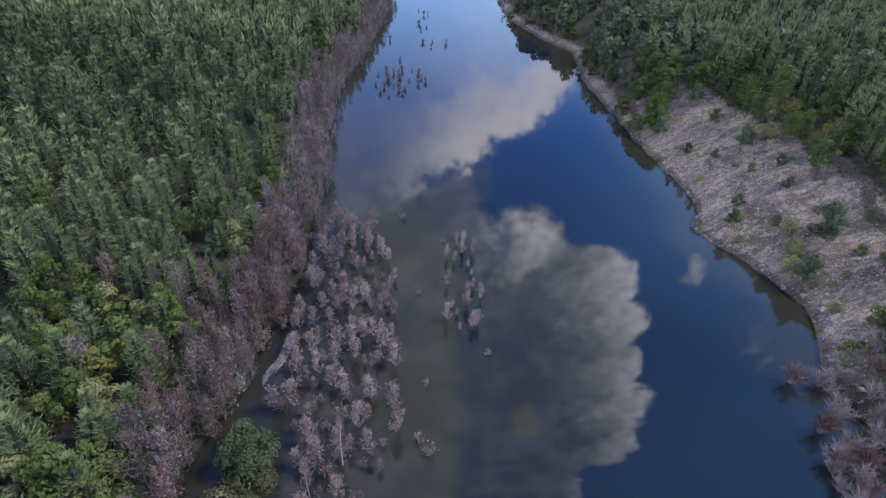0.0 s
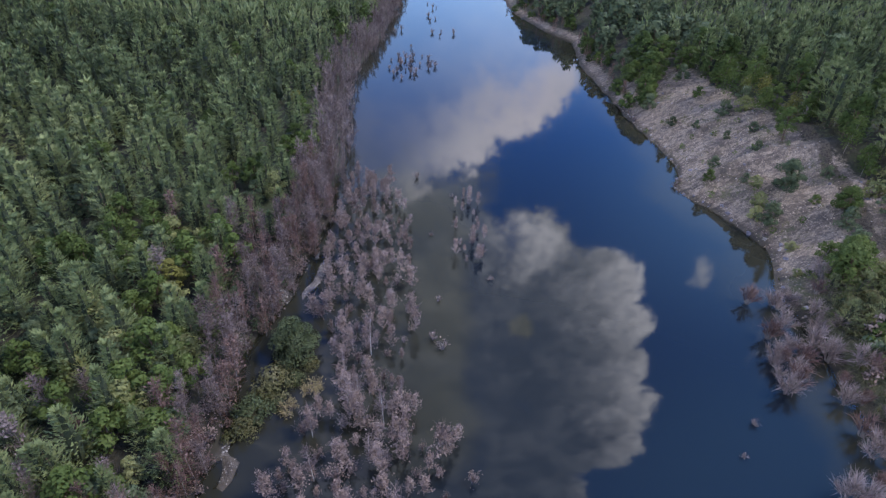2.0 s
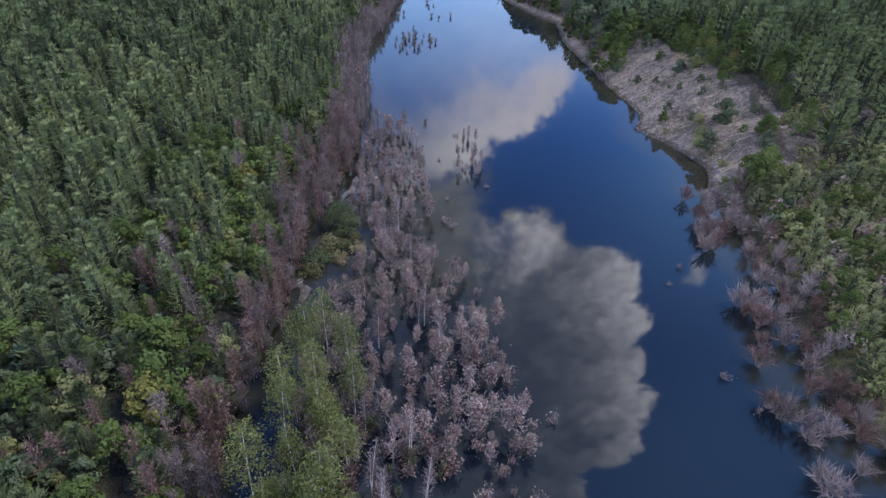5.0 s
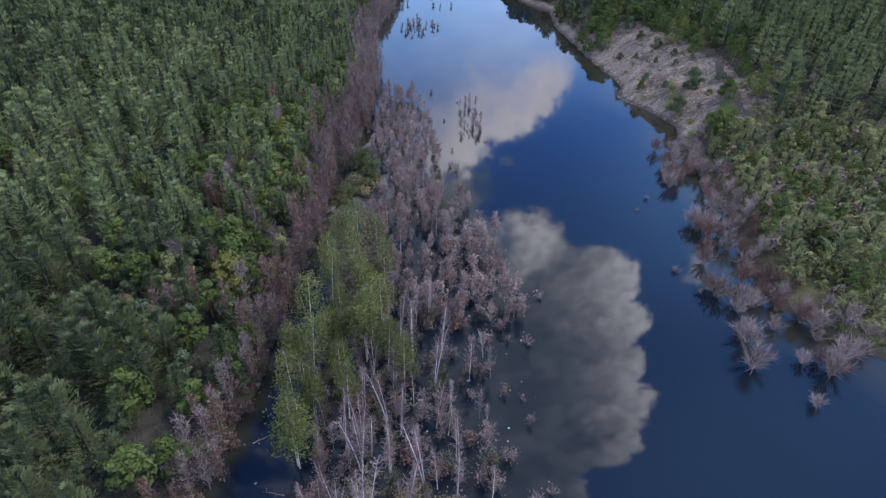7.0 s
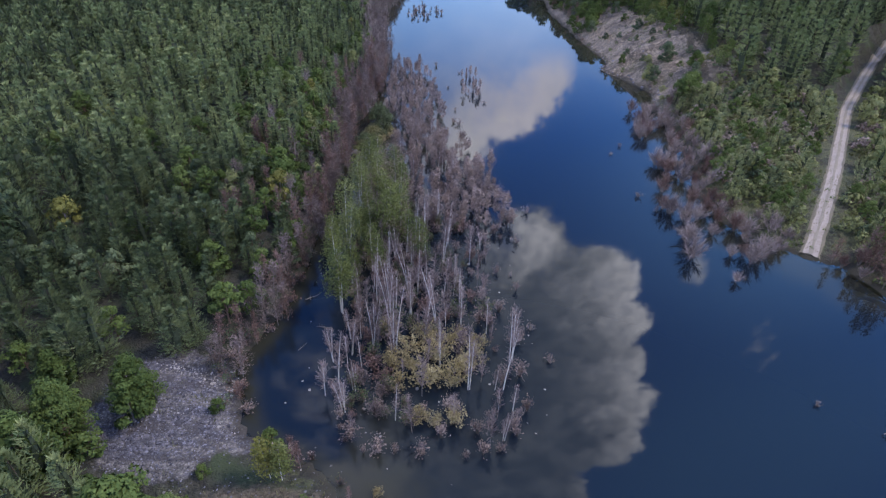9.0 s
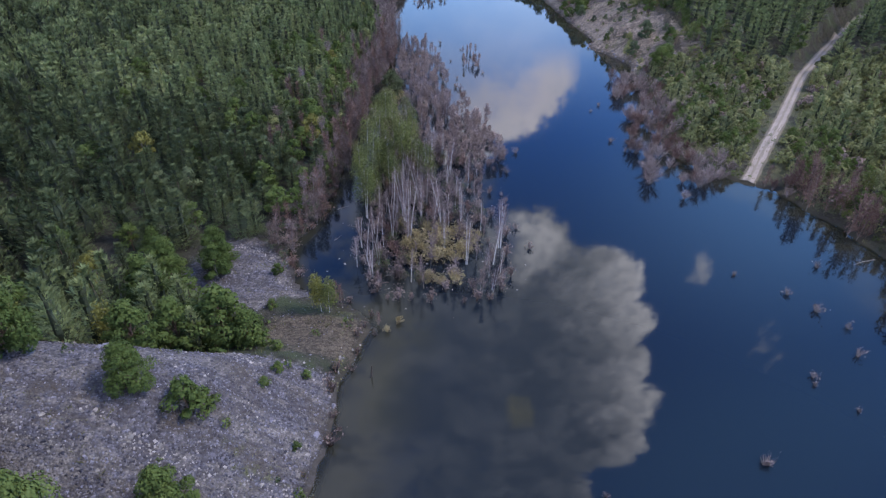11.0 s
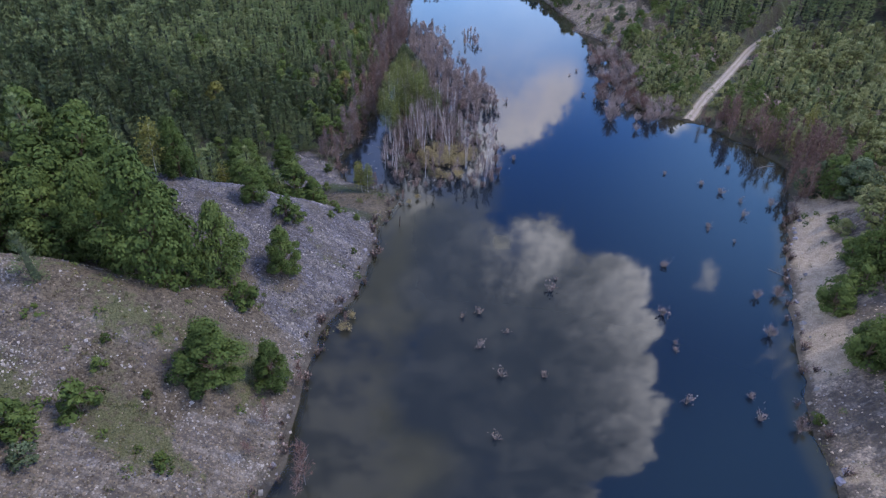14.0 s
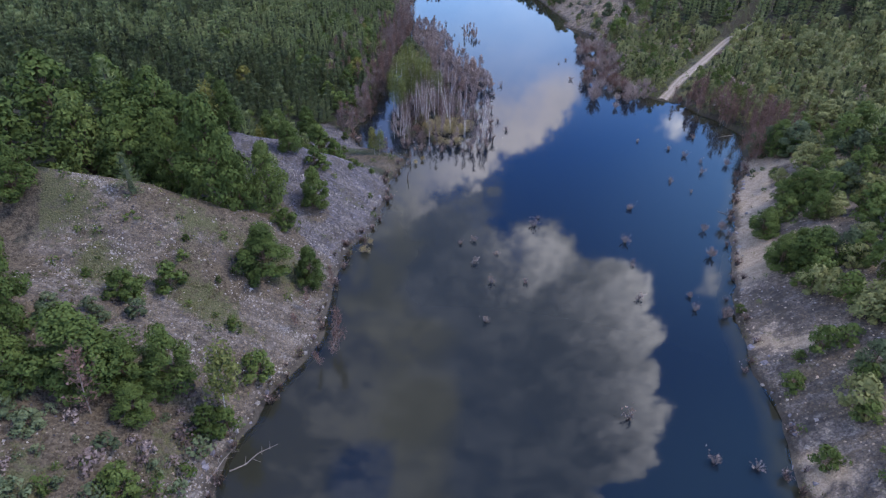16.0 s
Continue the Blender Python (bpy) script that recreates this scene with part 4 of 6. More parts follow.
def make_birch(h, spread, leaves, twigs, seed, size=0.30, stems=1, lean=0.05, crown_from=0.5):
    rng = np.random.RandomState(seed)
    trunks, pieces, leaf = [], [], []
    for s in range(stems):
        o = rng.uniform(-0.25, 0.25, 2) * (stems > 1)
        hh = h * rng.uniform(0.8, 1.0) if s else h
        b = rng.uniform(-lean, lean, 2) * hh + o * 2
        stem = lambda k: np.stack([o[0] + b[0] * k ** 1.4, o[1] + b[1] * k ** 1.4, hh * k], -1)
        trunks.append(limb([stem(np.array(k)) - (0, 0, 0.8 * (k == 0)) for k in (0.0, 0.2, 0.4, 0.6, 0.8, 1.0)], [0.0078 * hh, 0.0069 * hh, 0.0060 * hh, 0.0048 * hh, 0.0034 * hh, 0.009], 6))
        n = twigs
        k = rng.uniform(0.3, 1.0, n)
        a = rng.uniform(0, 2 * math.pi, n)
        e = np.radians(rng.uniform(25, 60, n))
        d = np.stack([np.cos(a) * np.cos(e), np.sin(a) * np.cos(e), np.sin(e)], 1)
        L = spread * (1.25 - 0.8 * k) * rng.uniform(0.5, 1.1, n)
        pieces.append(blades(stem(k), d, L, 0.06, rng))
        m = n * 2
        i = rng.randint(0, n, m)
        c2 = stem(k[i]) + d[i] * L[i][:, None] * rng.uniform(0.35, 1, (m, 1))
        pieces.append(blades(c2, d[i] + rng.normal(size=(m, 3)) * 0.55, spread * rng.uniform(0.2, 0.45, m), 0.045, rng))
        if leaves:
            k = crown_from + (1.02 - crown_from) * rng.beta(1.3, 1.2, leaves)
            a = rng.uniform(0, 2 * math.pi, leaves)
            t = (k - crown_from) / (1 - crown_from)
            r = spread * (0.35 + 1.1 * np.sqrt(np.clip(1 - t, 0, 1))) * np.minimum(1, t * 4 + 0.35) * np.sqrt(rng.uniform(0.05, 1, leaves)) * 0.85
            clump = rng.normal(size=(24, 3)) * (0.3, 0.3, 0.4)
            c = stem(k) + np.stack([np.cos(a) * r, np.sin(a) * r, -0.25 * r], 1) + clump[rng.randint(0, 24, leaves)]
            leaf.append(leaf_tris(c, size * rng.uniform(0.7, 1.4, leaves), size * 0.7 * rng.uniform(0.7, 1.3, leaves), rng, rng.normal(size=(leaves, 3)) + (0, 0, 0.4)))
    out = {"trunk": grown(trunks), "bare_crown": merge(pieces)}
    if leaf:
        out["crown"] = merge(leaf)
    return out


def make_stone(seed, flat=0.6):
    """An angular block of limestone, skewed and chipped."""
    rng = np.random.RandomState(seed)
    v = np.array([(x, y, z) for x in (-0.42, 0.42) for y in (-0.42, 0.42) for z in (-0.42, 0.42)]) + rng.uniform(-0.17, 0.17, (8, 3))
    v[1::2, :2] *= rng.uniform(0.6, 0.9)
    quads = [(0, 1, 3, 2), (4, 6, 7, 5), (0, 4, 5, 1), (2, 3, 7, 6), (0, 2, 6, 4), (1, 5, 7, 3)]
    f = np.array([t for a, b, c, d in quads for t in ((a, b, c), (a, c, d))])
    return v * rng.uniform(0.75, 1.25, 3) * (1, 1, flat), f


def thing_from(name, pieces, materials, label, category, group=""):
    """One plant: an Empty at its foot with a mesh for each part."""
    base = new(name)
    base.empty_display_size = 0.3
    for part_name, (v, f) in pieces.items():
        ob = new(part_name, raw_mesh(part_name, v, f, [materials[part_name]]))
        ob.parent = base
    return tagged(base, label, category, group)


def place_matrix(x, y, z, turn, scale, tilt=0.0, way=0.0):
    m = Matrix.Translation((x, y, z)) @ Matrix.Rotation(way, 4, "Z") @ Matrix.Rotation(tilt, 4, "X") @ Matrix.Rotation(turn - way, 4, "Z")
    return m @ Matrix.Diagonal((*scale, 1)) if hasattr(scale, "__len__") else m @ Matrix.Scale(scale, 4)


def plant(templates, spots, rng, sizes=(0.8, 1.2), tilt=0.04, sink=0.05, water=False):
    """Copies of the templates at the spots (x, y[, size]); each template stands at its first spot."""
    used, made = set(), []
    for i, s in enumerate(spots):
        k = i if i < len(templates) else rng.randrange(len(templates))
        x, y = s[0], s[1]
        z = float(ground_at(x, y))
        z = max(z, -0.05) if water else z
        size = s[2] if len(s) > 2 else rng.uniform(*sizes)
        wide = size * (s[3] if len(s) > 3 else rng.uniform(0.88, 1.12))
        own = templates[k].scale if k in used else (1, 1, 1)
        m = place_matrix(x, y, z - sink, rng.uniform(0, 6.28), (wide / own[0], wide / own[1], size / own[2]), rng.uniform(0, tilt), rng.uniform(0, 6.28))
        if k in used:
            made.append(copy_thing(templates[k], m))
        else:
            used.add(k)
            templates[k].matrix_basis = m
            made.append(templates[k])
    return made


def mass(name, models, materials, spots, rng, label, category, sizes=(0.8, 1.2), water=False, sink=0.05):
    """Past counting: one object that holds a plant at each of the spots."""
    vs, fs, ms, ts, at = [], [], [], [], 0
    if not len(spots):
        return None
    names = list(materials)
    models = [[(names.index(k), v, f) for k, (v, f) in m.items()] for m in models]
    spots = np.asarray(spots, float)
    zs = ground_at(spots[:, 0], spots[:, 1])
    zs = np.maximum(zs, -0.05) if water else zs
    pick = rng.randint(0, len(models), len(spots))
    size = spots[:, 2] if spots.shape[1] > 2 else rng.uniform(*sizes, len(spots))
    turn, wide = rng.uniform(0, 6.28, len(spots)), rng.uniform(0.88, 1.12, len(spots))
    tint = rng.uniform(-0.5, 0.5, len(spots))
    for k, model in enumerate(models):
        sel = np.where(pick == k)[0]
        if not len(sel):
            continue
        c, s = np.cos(turn[sel])[:, None], np.sin(turn[sel])[:, None]
        w, h = (size * wide)[sel][:, None], size[sel][:, None]
        for mi, v, f in model:
            p = np.stack([(v[:, 0] * c - v[:, 1] * s) * w + spots[sel, 0][:, None], (v[:, 0] * s + v[:, 1] * c) * w + spots[sel, 1][:, None],
                          v[:, 2] * h + zs[sel][:, None] - sink], -1)
            vs.append(p.reshape(-1, 3))
            fs.append((f[None] + at + np.arange(len(sel))[:, None, None] * len(v)).reshape(-1, 3))
            ts.append(np.repeat(tint[sel], len(v)))
            ms.append(np.full(len(sel) * len(f), mi))
            at += len(sel) * len(v)
    ob = new(name, raw_mesh(name, np.concatenate(vs), np.concatenate(fs), [materials[n] for n in names], np.concatenate(ms)))
    ob.data.attributes.new("tint", "FLOAT", "POINT").data.foreach_set("value", np.concatenate(ts).astype(np.float32))
    return tagged(ob, label, category, kind="stuff")


def scatter(x0, x1, y0, y1, gap, seed, keep, jitter=0.42):
    """Jittered places about gap apart, in a box, where keep(x, y) holds a chance."""
    r = np.random.RandomState(seed)
    x, y = np.meshgrid(np.arange(x0, x1, gap), np.arange(y0, y1, gap))
    x = x + (np.arange(x.shape[0])[:, None] % 2) * gap / 2
    x, y = (x + r.uniform(-jitter, jitter, x.shape) * gap).ravel(), (y + r.uniform(-jitter, jitter, y.shape) * gap).ravel()
    ok = r.uniform(size=len(x)) < keep(x, y)
    return np.stack([x[ok], y[ok]], 1)


rnd, nrnd = random.Random(12), np.random.RandomState(12)

# ---- where the woods stand ----
VIEW_WEST = ([-150, -118, -83, -40, 105, 250, 330], [-44, -50, -74, -104, -200, -205, -190])
VIEW_EAST = ([-150, -118, -83, -40, 105, 250, 330], [38, 44, 68, 98, 195, 200, 190])


def in_sight(x, y):
    return (x > np.interp(y, *VIEW_WEST)) & (x < np.interp(y, *VIEW_EAST))


def west_wood(x, y):
    dw, de = shore_gap(x, y)
    edge = np.interp(x, [-90, -60, -46, -36, -30, -24], [-76, -70, -52, -40, -36, -33])
    return ((dw > np.interp(y, [-10, 12, 40, 100], [1.6, 1.8, 4.2, 3.8]) + 1.3 * waves(x, y, 81, 9.0, 2)) & (y > edge) & in_sight(x, y)).astype(float)


def mixed_zone(x, y):
    """Share of young broadleaf among the pines near the drowned shore."""
    dw, de = shore_gap(x, y)
    return 0.17 * smooth(dw, 42, 12) * smooth(y, -14, 4) * smooth(y, 66, 45) + 0.04 + 0.10 * smooth(dw, 14, 6)


def east_wood(x, y):
    dw, de = shore_gap(x, y)
    road = line_distance(x, y, ROAD)
    path = line_distance(x, y, FOOTPATH)
    north = (y > 44) & (de > np.interp(y, [44, 60, 90, 105, 118, 126, 150], [15, 20, 19, 14, 7, 3.5, 3]))
    south = (y < -46) & (de > 17)
    return ((north | south) & (road > 4) & (path > 2.2) & in_sight(x, y)).astype(float)


def east_scrub(x, y):
    dw, de = shore_gap(x, y)
    road = line_distance(x, y, ROAD)
    return ((y <= 44) & (y > -46) & (de > 3.0) & (road > 3.0) & (line_distance(x, y, FOOTPATH) > 1.6) & in_sight(x, y)).astype(float)


pine_parts = {"trunk": M_BARK, "inner_crown": M_SHADECORE, "crown": M_PINE}
broad_pine_parts = {"trunk": M_BARK, "inner_crown": M_SHADECORE, "crown": M_BROADPINE}
young_parts = {"trunk": M_BARK, "inner_crown": M_SHADECORE, "crown": M_YOUNG}
lime_parts = {"trunk": M_BARK, "crown": M_LIME}
broad_parts = {"trunk": M_BARK, "crown": M_BROAD}

# pines of the west and east woods
west = scatter(-205, -16, -80, 290, 3.05, 3, lambda x, y: west_wood(x, y) * np.interp(y, [120, 150], [0.97, 0.7]), 0.55)
share = np.random.RandomState(8).uniform(size=len(west)) < mixed_zone(west[:, 0], west[:, 1])
west_pines, west_leafy = west[~share], west[share]
inland = shore_gap(west_pines[:, 0], west_pines[:, 1])[0]
tall = np.interp(inland, [5, 14, 40, 90], [0.78, 0.92, 1.05, 1.15]) * nrnd.uniform(0.62, 1.25, len(west_pines))
west_pines = np.column_stack([west_pines, tall])
east = scatter(30, 190, -150, 290, 4.0, 4, lambda x, y: east_wood(x, y) * np.interp(y, [120, 150], [1.0, 0.7]), 0.7)
leafy_share = np.where(east[:, 1] < 0, 0.5, 0.10 + 0.7 * smooth(shore_gap(east[:, 0], east[:, 1])[1], 30, 18) * smooth(east[:, 1], 84, 104))
share = np.random.RandomState(9).uniform(size=len(east)) < leafy_share
east_pines, east_leafy = east[~share], east[share]
east_pines = np.column_stack([east_pines, nrnd.uniform(0.75, 1.15, len(east_pines)) * np.where((east_pines[:, 1] > 44) & (east_pines[:, 1] < 140), 1.1, 0.95)])


def nearness(p):
    """Distance from the line that runs down the middle of the lake."""
    return np.hypot(p[:, 0] + 3, np.maximum(p[:, 1] - 25, 0) * 0.8)


def split_near(p, count):
    order = np.argsort(nearness(p))
    return p[order[:count]], p[order[count:]]


south = west_pines[:, 1] < 0
old = west_pines[south]
old = old[np.random.RandomState(21).uniform(size=len(old)) < 0.92] * (1, 1, 0.92)
near, rest = split_near(west_pines[~south], 200)
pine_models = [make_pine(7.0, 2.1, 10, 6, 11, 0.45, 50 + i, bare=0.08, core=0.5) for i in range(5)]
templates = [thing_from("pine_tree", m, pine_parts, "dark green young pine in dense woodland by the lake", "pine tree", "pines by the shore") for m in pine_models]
plant(templates, [tuple(p) for p in near], rnd)
near_mask = (rest[:, 1] < 75) & (rest[:, 0] > -78)
mid_models = [make_pine(7.0, 2.1, 9, 6, 10, 0.50, 60 + i, bare=0.1, sides=3, core=0.6) for i in range(5)]
far_models = [make_pine(7.0, 2.1, 7, 5, 4, 0.82, 70 + i, bare=0.15, sides=3, core=0.85) for i in range(5)]
farthest_models = [make_pine(7.2, 2.2, 5, 5, 1, 1.5, 75 + i, bare=0.15, sides=3, core=0.5) for i in range(4)]
broad_pines = [make_pine(7.6, 2.8, 11, 7, 19, 0.44, 65 + i, bare=0.04, sides=4, lift=2, core=0.42) for i in range(4)]
near_old, rest_old = split_near(old, 90)
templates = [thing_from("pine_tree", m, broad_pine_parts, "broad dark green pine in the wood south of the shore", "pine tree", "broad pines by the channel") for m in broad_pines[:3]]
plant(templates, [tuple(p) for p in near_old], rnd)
broad_mass = [make_pine(7.6, 2.8, 9, 7, 8, 0.60, 65 + i, bare=0.06, sides=3, lift=2, core=0.5) for i in range(4)]
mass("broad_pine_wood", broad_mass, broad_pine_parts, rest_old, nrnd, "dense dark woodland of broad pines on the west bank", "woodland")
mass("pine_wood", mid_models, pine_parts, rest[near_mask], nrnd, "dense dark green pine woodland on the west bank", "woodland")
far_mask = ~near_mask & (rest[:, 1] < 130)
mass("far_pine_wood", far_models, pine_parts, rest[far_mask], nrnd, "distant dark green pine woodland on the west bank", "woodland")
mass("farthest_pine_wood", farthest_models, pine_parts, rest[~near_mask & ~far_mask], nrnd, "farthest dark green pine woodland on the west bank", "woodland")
east_models = [make_pine(8.6, 2.4, 9, 6, 10, 0.58, 65 + i, bare=0.08, sides=3, lift=4, core=0.45) for i in range(4)]
far_east_models = [make_pine(8.8, 2.1, 9, 6, 5, 0.72, 165 + i, bare=0.15, sides=3, core=0.5) for i in range(4)]
near, rest = split_near(east_pines, 60)
templates = [thing_from("pine_tree", m, pine_parts, "dark green pine on the bank above the rubble slope", "pine tree", "pines on the east bank") for m in east_models[:3]]
plant(templates, [tuple(p) for p in near], rnd)
near_mask = rest[:, 1] < 80
mass("east_pine_wood", east_models, pine_parts, rest[near_mask], nrnd, "dark green pine woodland on the east bank", "woodland")
far_mask = ~near_mask & (rest[:, 1] < 130)
mass("far_east_pine_wood", far_east_models, pine_parts, rest[far_mask], nrnd, "distant pine woodland on the east bank", "woodland")
mass("farthest_east_pine_wood", farthest_models, pine_parts, rest[~near_mask & ~far_mask], nrnd, "farthest pine woodland on the east bank", "woodland")

# young leafy trees among the pines
sapling_models = [make_broadleaf(5.2, 1.6, 950, 0.28, 80 + i, low=0.3, lobes=11) for i in range(4)]
near, rest = split_near(west_leafy, 110)
limes = [thing_from("sapling", m, lime_parts, "pale green young broadleaf tree at the woodland edge", "sapling", "saplings in the west wood") for m in sapling_models]
greens = [thing_from("sapling", m, broad_parts, "fresh green young broadleaf tree at the woodland edge", "sapling", "saplings in the west wood") for m in sapling_models[:3]]
yellows = [thing_from("sapling", sapling_models[3], {"trunk": M_GREYBARK, "crown": M_YELLOW}, "young broadleaf tree with yellowing leaves", "sapling", "saplings in the west wood")]
plant(limes + greens + yellows, [tuple(p) for p in near], rnd, (0.75, 1.25))
mass("broadleaf_thicket", [make_broadleaf(5.6, 1.8, 420, 0.48, 84 + i, low=0.3, lobes=9) for i in range(4)], broad_parts, rest, nrnd, "green broadleaf trees scattered through the pine woodland", "woodland", (0.9, 1.5))
under = scatter(-62, -22, -30, 62, 3.0, 52, lambda x, y: west_wood(x, y) * 0.75 * smooth(shore_gap(x, y)[0], 38, 14) * np.interp(y, [-30, -12, 40, 62], [0.5, 1, 1, 0.3]), 0.6)
under_models = [make_broadleaf(3.8, 1.5, 1050, 0.24, 76 + i, low=0.12, lobes=11) for i in range(4)]
near, rest = split_near(under, 90)
templates = [thing_from("bushy_sapling", m, {"trunk": M_BARK, "crown": (M_UNDER, M_UNDER, M_LIME, M_BANK)[i]}, ("dull grey-green bushy sapling under the pines", "dull grey-green bushy sapling under the pines", "pale green bushy sapling under the pines", "olive-green bushy sapling under the pines")[i], "sapling", "understory of the west wood") for i, m in enumerate(under_models)]
plant(templates, [tuple(p) for p in near], rnd, (0.6, 1.25))
mass("understory", under_models, {"trunk": M_BARK, "crown": M_UNDER}, rest, nrnd, "grey-green bushes under the pines of the west wood", "bushes", (0.6, 1.2))
tall_models = [make_broadleaf(8.0, 2.5, 1900, 0.37, 90 + i, low=0.15, lobes=15) for i in range(4)]
near, rest = split_near(east_leafy, 60)
templates = [thing_from("broadleaf_tree", m, broad_parts, "green broadleaf tree in the east bank thicket", "tree", "trees on the east bank") for m in tall_models]
plant(templates, [tuple(p) for p in near], rnd, (0.6, 1.05))
near_mask = rest[:, 1] < 30
mass("east_broadleaf_thicket", [make_broadleaf(8.0, 2.5, 1200, 0.45, 95 + i, low=0.2, lobes=13) for i in range(3)], broad_parts, rest[near_mask], nrnd, "green broadleaf thicket on the east bank", "woodland", (0.6, 1.1))
mass("far_broadleaf_thicket", [make_broadleaf(8.0, 2.6, 170, 1.15, 98 + i, low=0.2, lobes=12) for i in range(3)], {"trunk": M_BARK, "crown": M_UNDER}, rest[~near_mask], nrnd, "distant green broadleaf thicket on the east bank", "woodland", (0.6, 1.1))

# low scrub on both sides of the road
scrub = scatter(38, 165, -46, 46, 2.6, 6, lambda x, y: east_scrub(x, y) * np.where(x > np.interp(y, [-20, 10, 40, 70], [46, 66, 86, 108]), 0.95, 0.9))
share = np.random.RandomState(10).uniform(size=len(scrub)) < 0.42
scrub_models = [make_pine(3.2, 1.75, 6, 7, 7, 0.44, 110 + i, bare=0.03, sides=3, lift=4, core=0.2) for i in range(4)]
near, rest = split_near(scrub[~share], 120)
templates = [thing_from("young_pine", m, young_parts, "bushy light green young pine on low ground by the dirt road", "pine tree", "young pines by the road") for m in scrub_models]
plant(templates, [tuple(p) for p in near], rnd, (0.6, 1.3))
rest = rest[rest[:, 0] < 135]
beyond = (rest[:, 0] > np.interp(rest[:, 1], [-20, 10, 40, 70], [46, 66, 86, 108])) & (np.random.RandomState(22).uniform(size=len(rest)) < 0.30)
mass("roadside_pine_wood", [make_pine(7.6, 2.5, 9, 7, 7, 0.60, 65 + i, bare=0.06, sides=3, lift=6, core=0.4) for i in range(4)], pine_parts, np.column_stack([rest[beyond], nrnd.uniform(0.4, 0.85, beyond.sum())]), nrnd, "young dark green pines east of the dirt road", "woodland")
rest = rest[~beyond]
mass("young_pine_scrub", scrub_models, young_parts, np.column_stack([rest, nrnd.uniform(0.5, 1.5, len(rest)) * np.interp(rest[:, 0], [60, 110], [0.9, 1.5])]), nrnd, "light green young pine scrub along the dirt road", "scrub")
near, rest = split_near(scrub[share], 90)
templates = [thing_from("sapling", m, lime_parts, "pale green birch sapling among young pines", "sapling", "saplings by the road") for m in sapling_models[:3]]
plant(templates, [tuple(p) for p in near], rnd, (0.4, 0.8))
mass("birch_scrub", [make_broadleaf(5.0, 1.5, 320, 0.48, 87 + i, low=0.2, lobes=8) for i in range(3)], {"trunk": M_BARK, "crown": M_BANK}, rest, nrnd, "pale green birch scrub along the dirt road", "scrub", (0.45, 1.2))

# low brush that closes the ground between the young pines
brush = scatter(38, 125, -46, 60, 2.2, 64, lambda x, y: np.maximum(east_scrub(x, y), (y > 44) * (shore_gap(x, y)[1] > 12) * (shore_gap(x, y)[1] < 26) * (line_distance(x, y, ROAD) > 3.4) * 0.7) * 0.9)
olive = np.random.RandomState(65).uniform(size=len(brush))
brush_models = [make_broadleaf(1.9, 1.35, 130, 0.36, 66 + i, low=0.05, lobes=6) for i in range(4)]
for name, lo, hi, leaf, text in (("olive_brush", 0, 0.46, M_BANK, "olive-green low brush between the young pines"), ("grey_green_brush", 0.46, 0.62, M_UNDER, "grey-green low brush between the young pines"),
                                 ("yellowing_brush", 0.62, 0.78, M_GRASS, "straw-yellow low brush between the young pines"), ("dry_brush", 0.78, 1, M_DRY, "dry pinkish-brown low brush between the young pines")):
    mass(name, brush_models, {"trunk": M_BARK, "crown": leaf}, brush[(olive >= lo) & (olive < hi)], nrnd, text, "brush", (0.5, 1.35))

# ---- drowned trees ----
dead_parts = {"trunk": M_GREYBARK, "bare_crown": M_SHORE, "foliage": M_SHORE}
rust_parts = {"trunk": M_GREYBARK, "bare_crown": M_RUST, "foliage": M_RUST}
dry_parts = {"trunk": M_GREYBARK, "bare_crown": M_DEAD, "foliage": M_DRY}
dome_parts = {"stem": M_GREYBARK, "bare_crown": M_PALEDEAD}


def west_strip(x, y):
    dw, de = shore_gap(x, y)
    wide = np.interp(y, [-38, 5, 28, 45, 110], [2.2, 2.2, 3.0, 5.2, 4.2]) + 1.5 * waves(x, y, 81, 9.0, 2)
    along = ((dw > -1.6) & (dw < wide)) * np.where(dw > 0, 0.95, 0.55)
    inland = ((dw >= wide) & (dw < 17)) * 0.10 * smooth(y, 60, 35) * smooth(y, -25, -10)
    return (along + inland) * (y > -38)


strip = scatter(-42, -14, -38, 230, 1.55, 14, west_strip)
dead_models = [make_dead_tree(5.6, 1.4, 330, 130 + i, 0.042, 0.05, leafy=150) for i in range(5)]
near, rest = split_near(strip, 200)
templates = [thing_from("dead_tree", m, dead_parts if i % 3 else rust_parts, "leafless grey-pink dead tree at the flooded wood edge" if i % 3 else "leafless rust-brown dead tree at the flooded wood edge", "dead tree", "dead trees along the west shore")
             for i, m in enumerate(dead_models)]
plant(templates, [(x, y, rnd.uniform(0.6, 1.2) * float(np.interp(y, [-34, -10], [0.85, 1.0]))) for x, y in near], rnd, tilt=0.14, water=True)
mass("dead_tree_fringe", [make_dead_tree(5.4, 1.5, 150, 140 + i, 0.085, 0.06) for i in range(4)], dead_parts, rest, nrnd, "fringe of leafless grey-pink dead trees along the far west shore", "dead trees", (0.5, 1.25), water=True)


def drowned_field(x, y):
    east_side = np.interp(y, [-8, 1, 9, 24, 34, 50, 57, 65, 70], [8, 6.5, 5, -0.5, -2.5, -3.2, -4.5, -8, -11])
    islet = np.hypot((x + 15.5) / 4.2, (y - 25) / 9.5) > 1
    return ((x > -15.6) & (x < east_side) & (y > -9) & (y < 69) & islet) * np.where(x > east_side - 3, 0.55, 0.86)


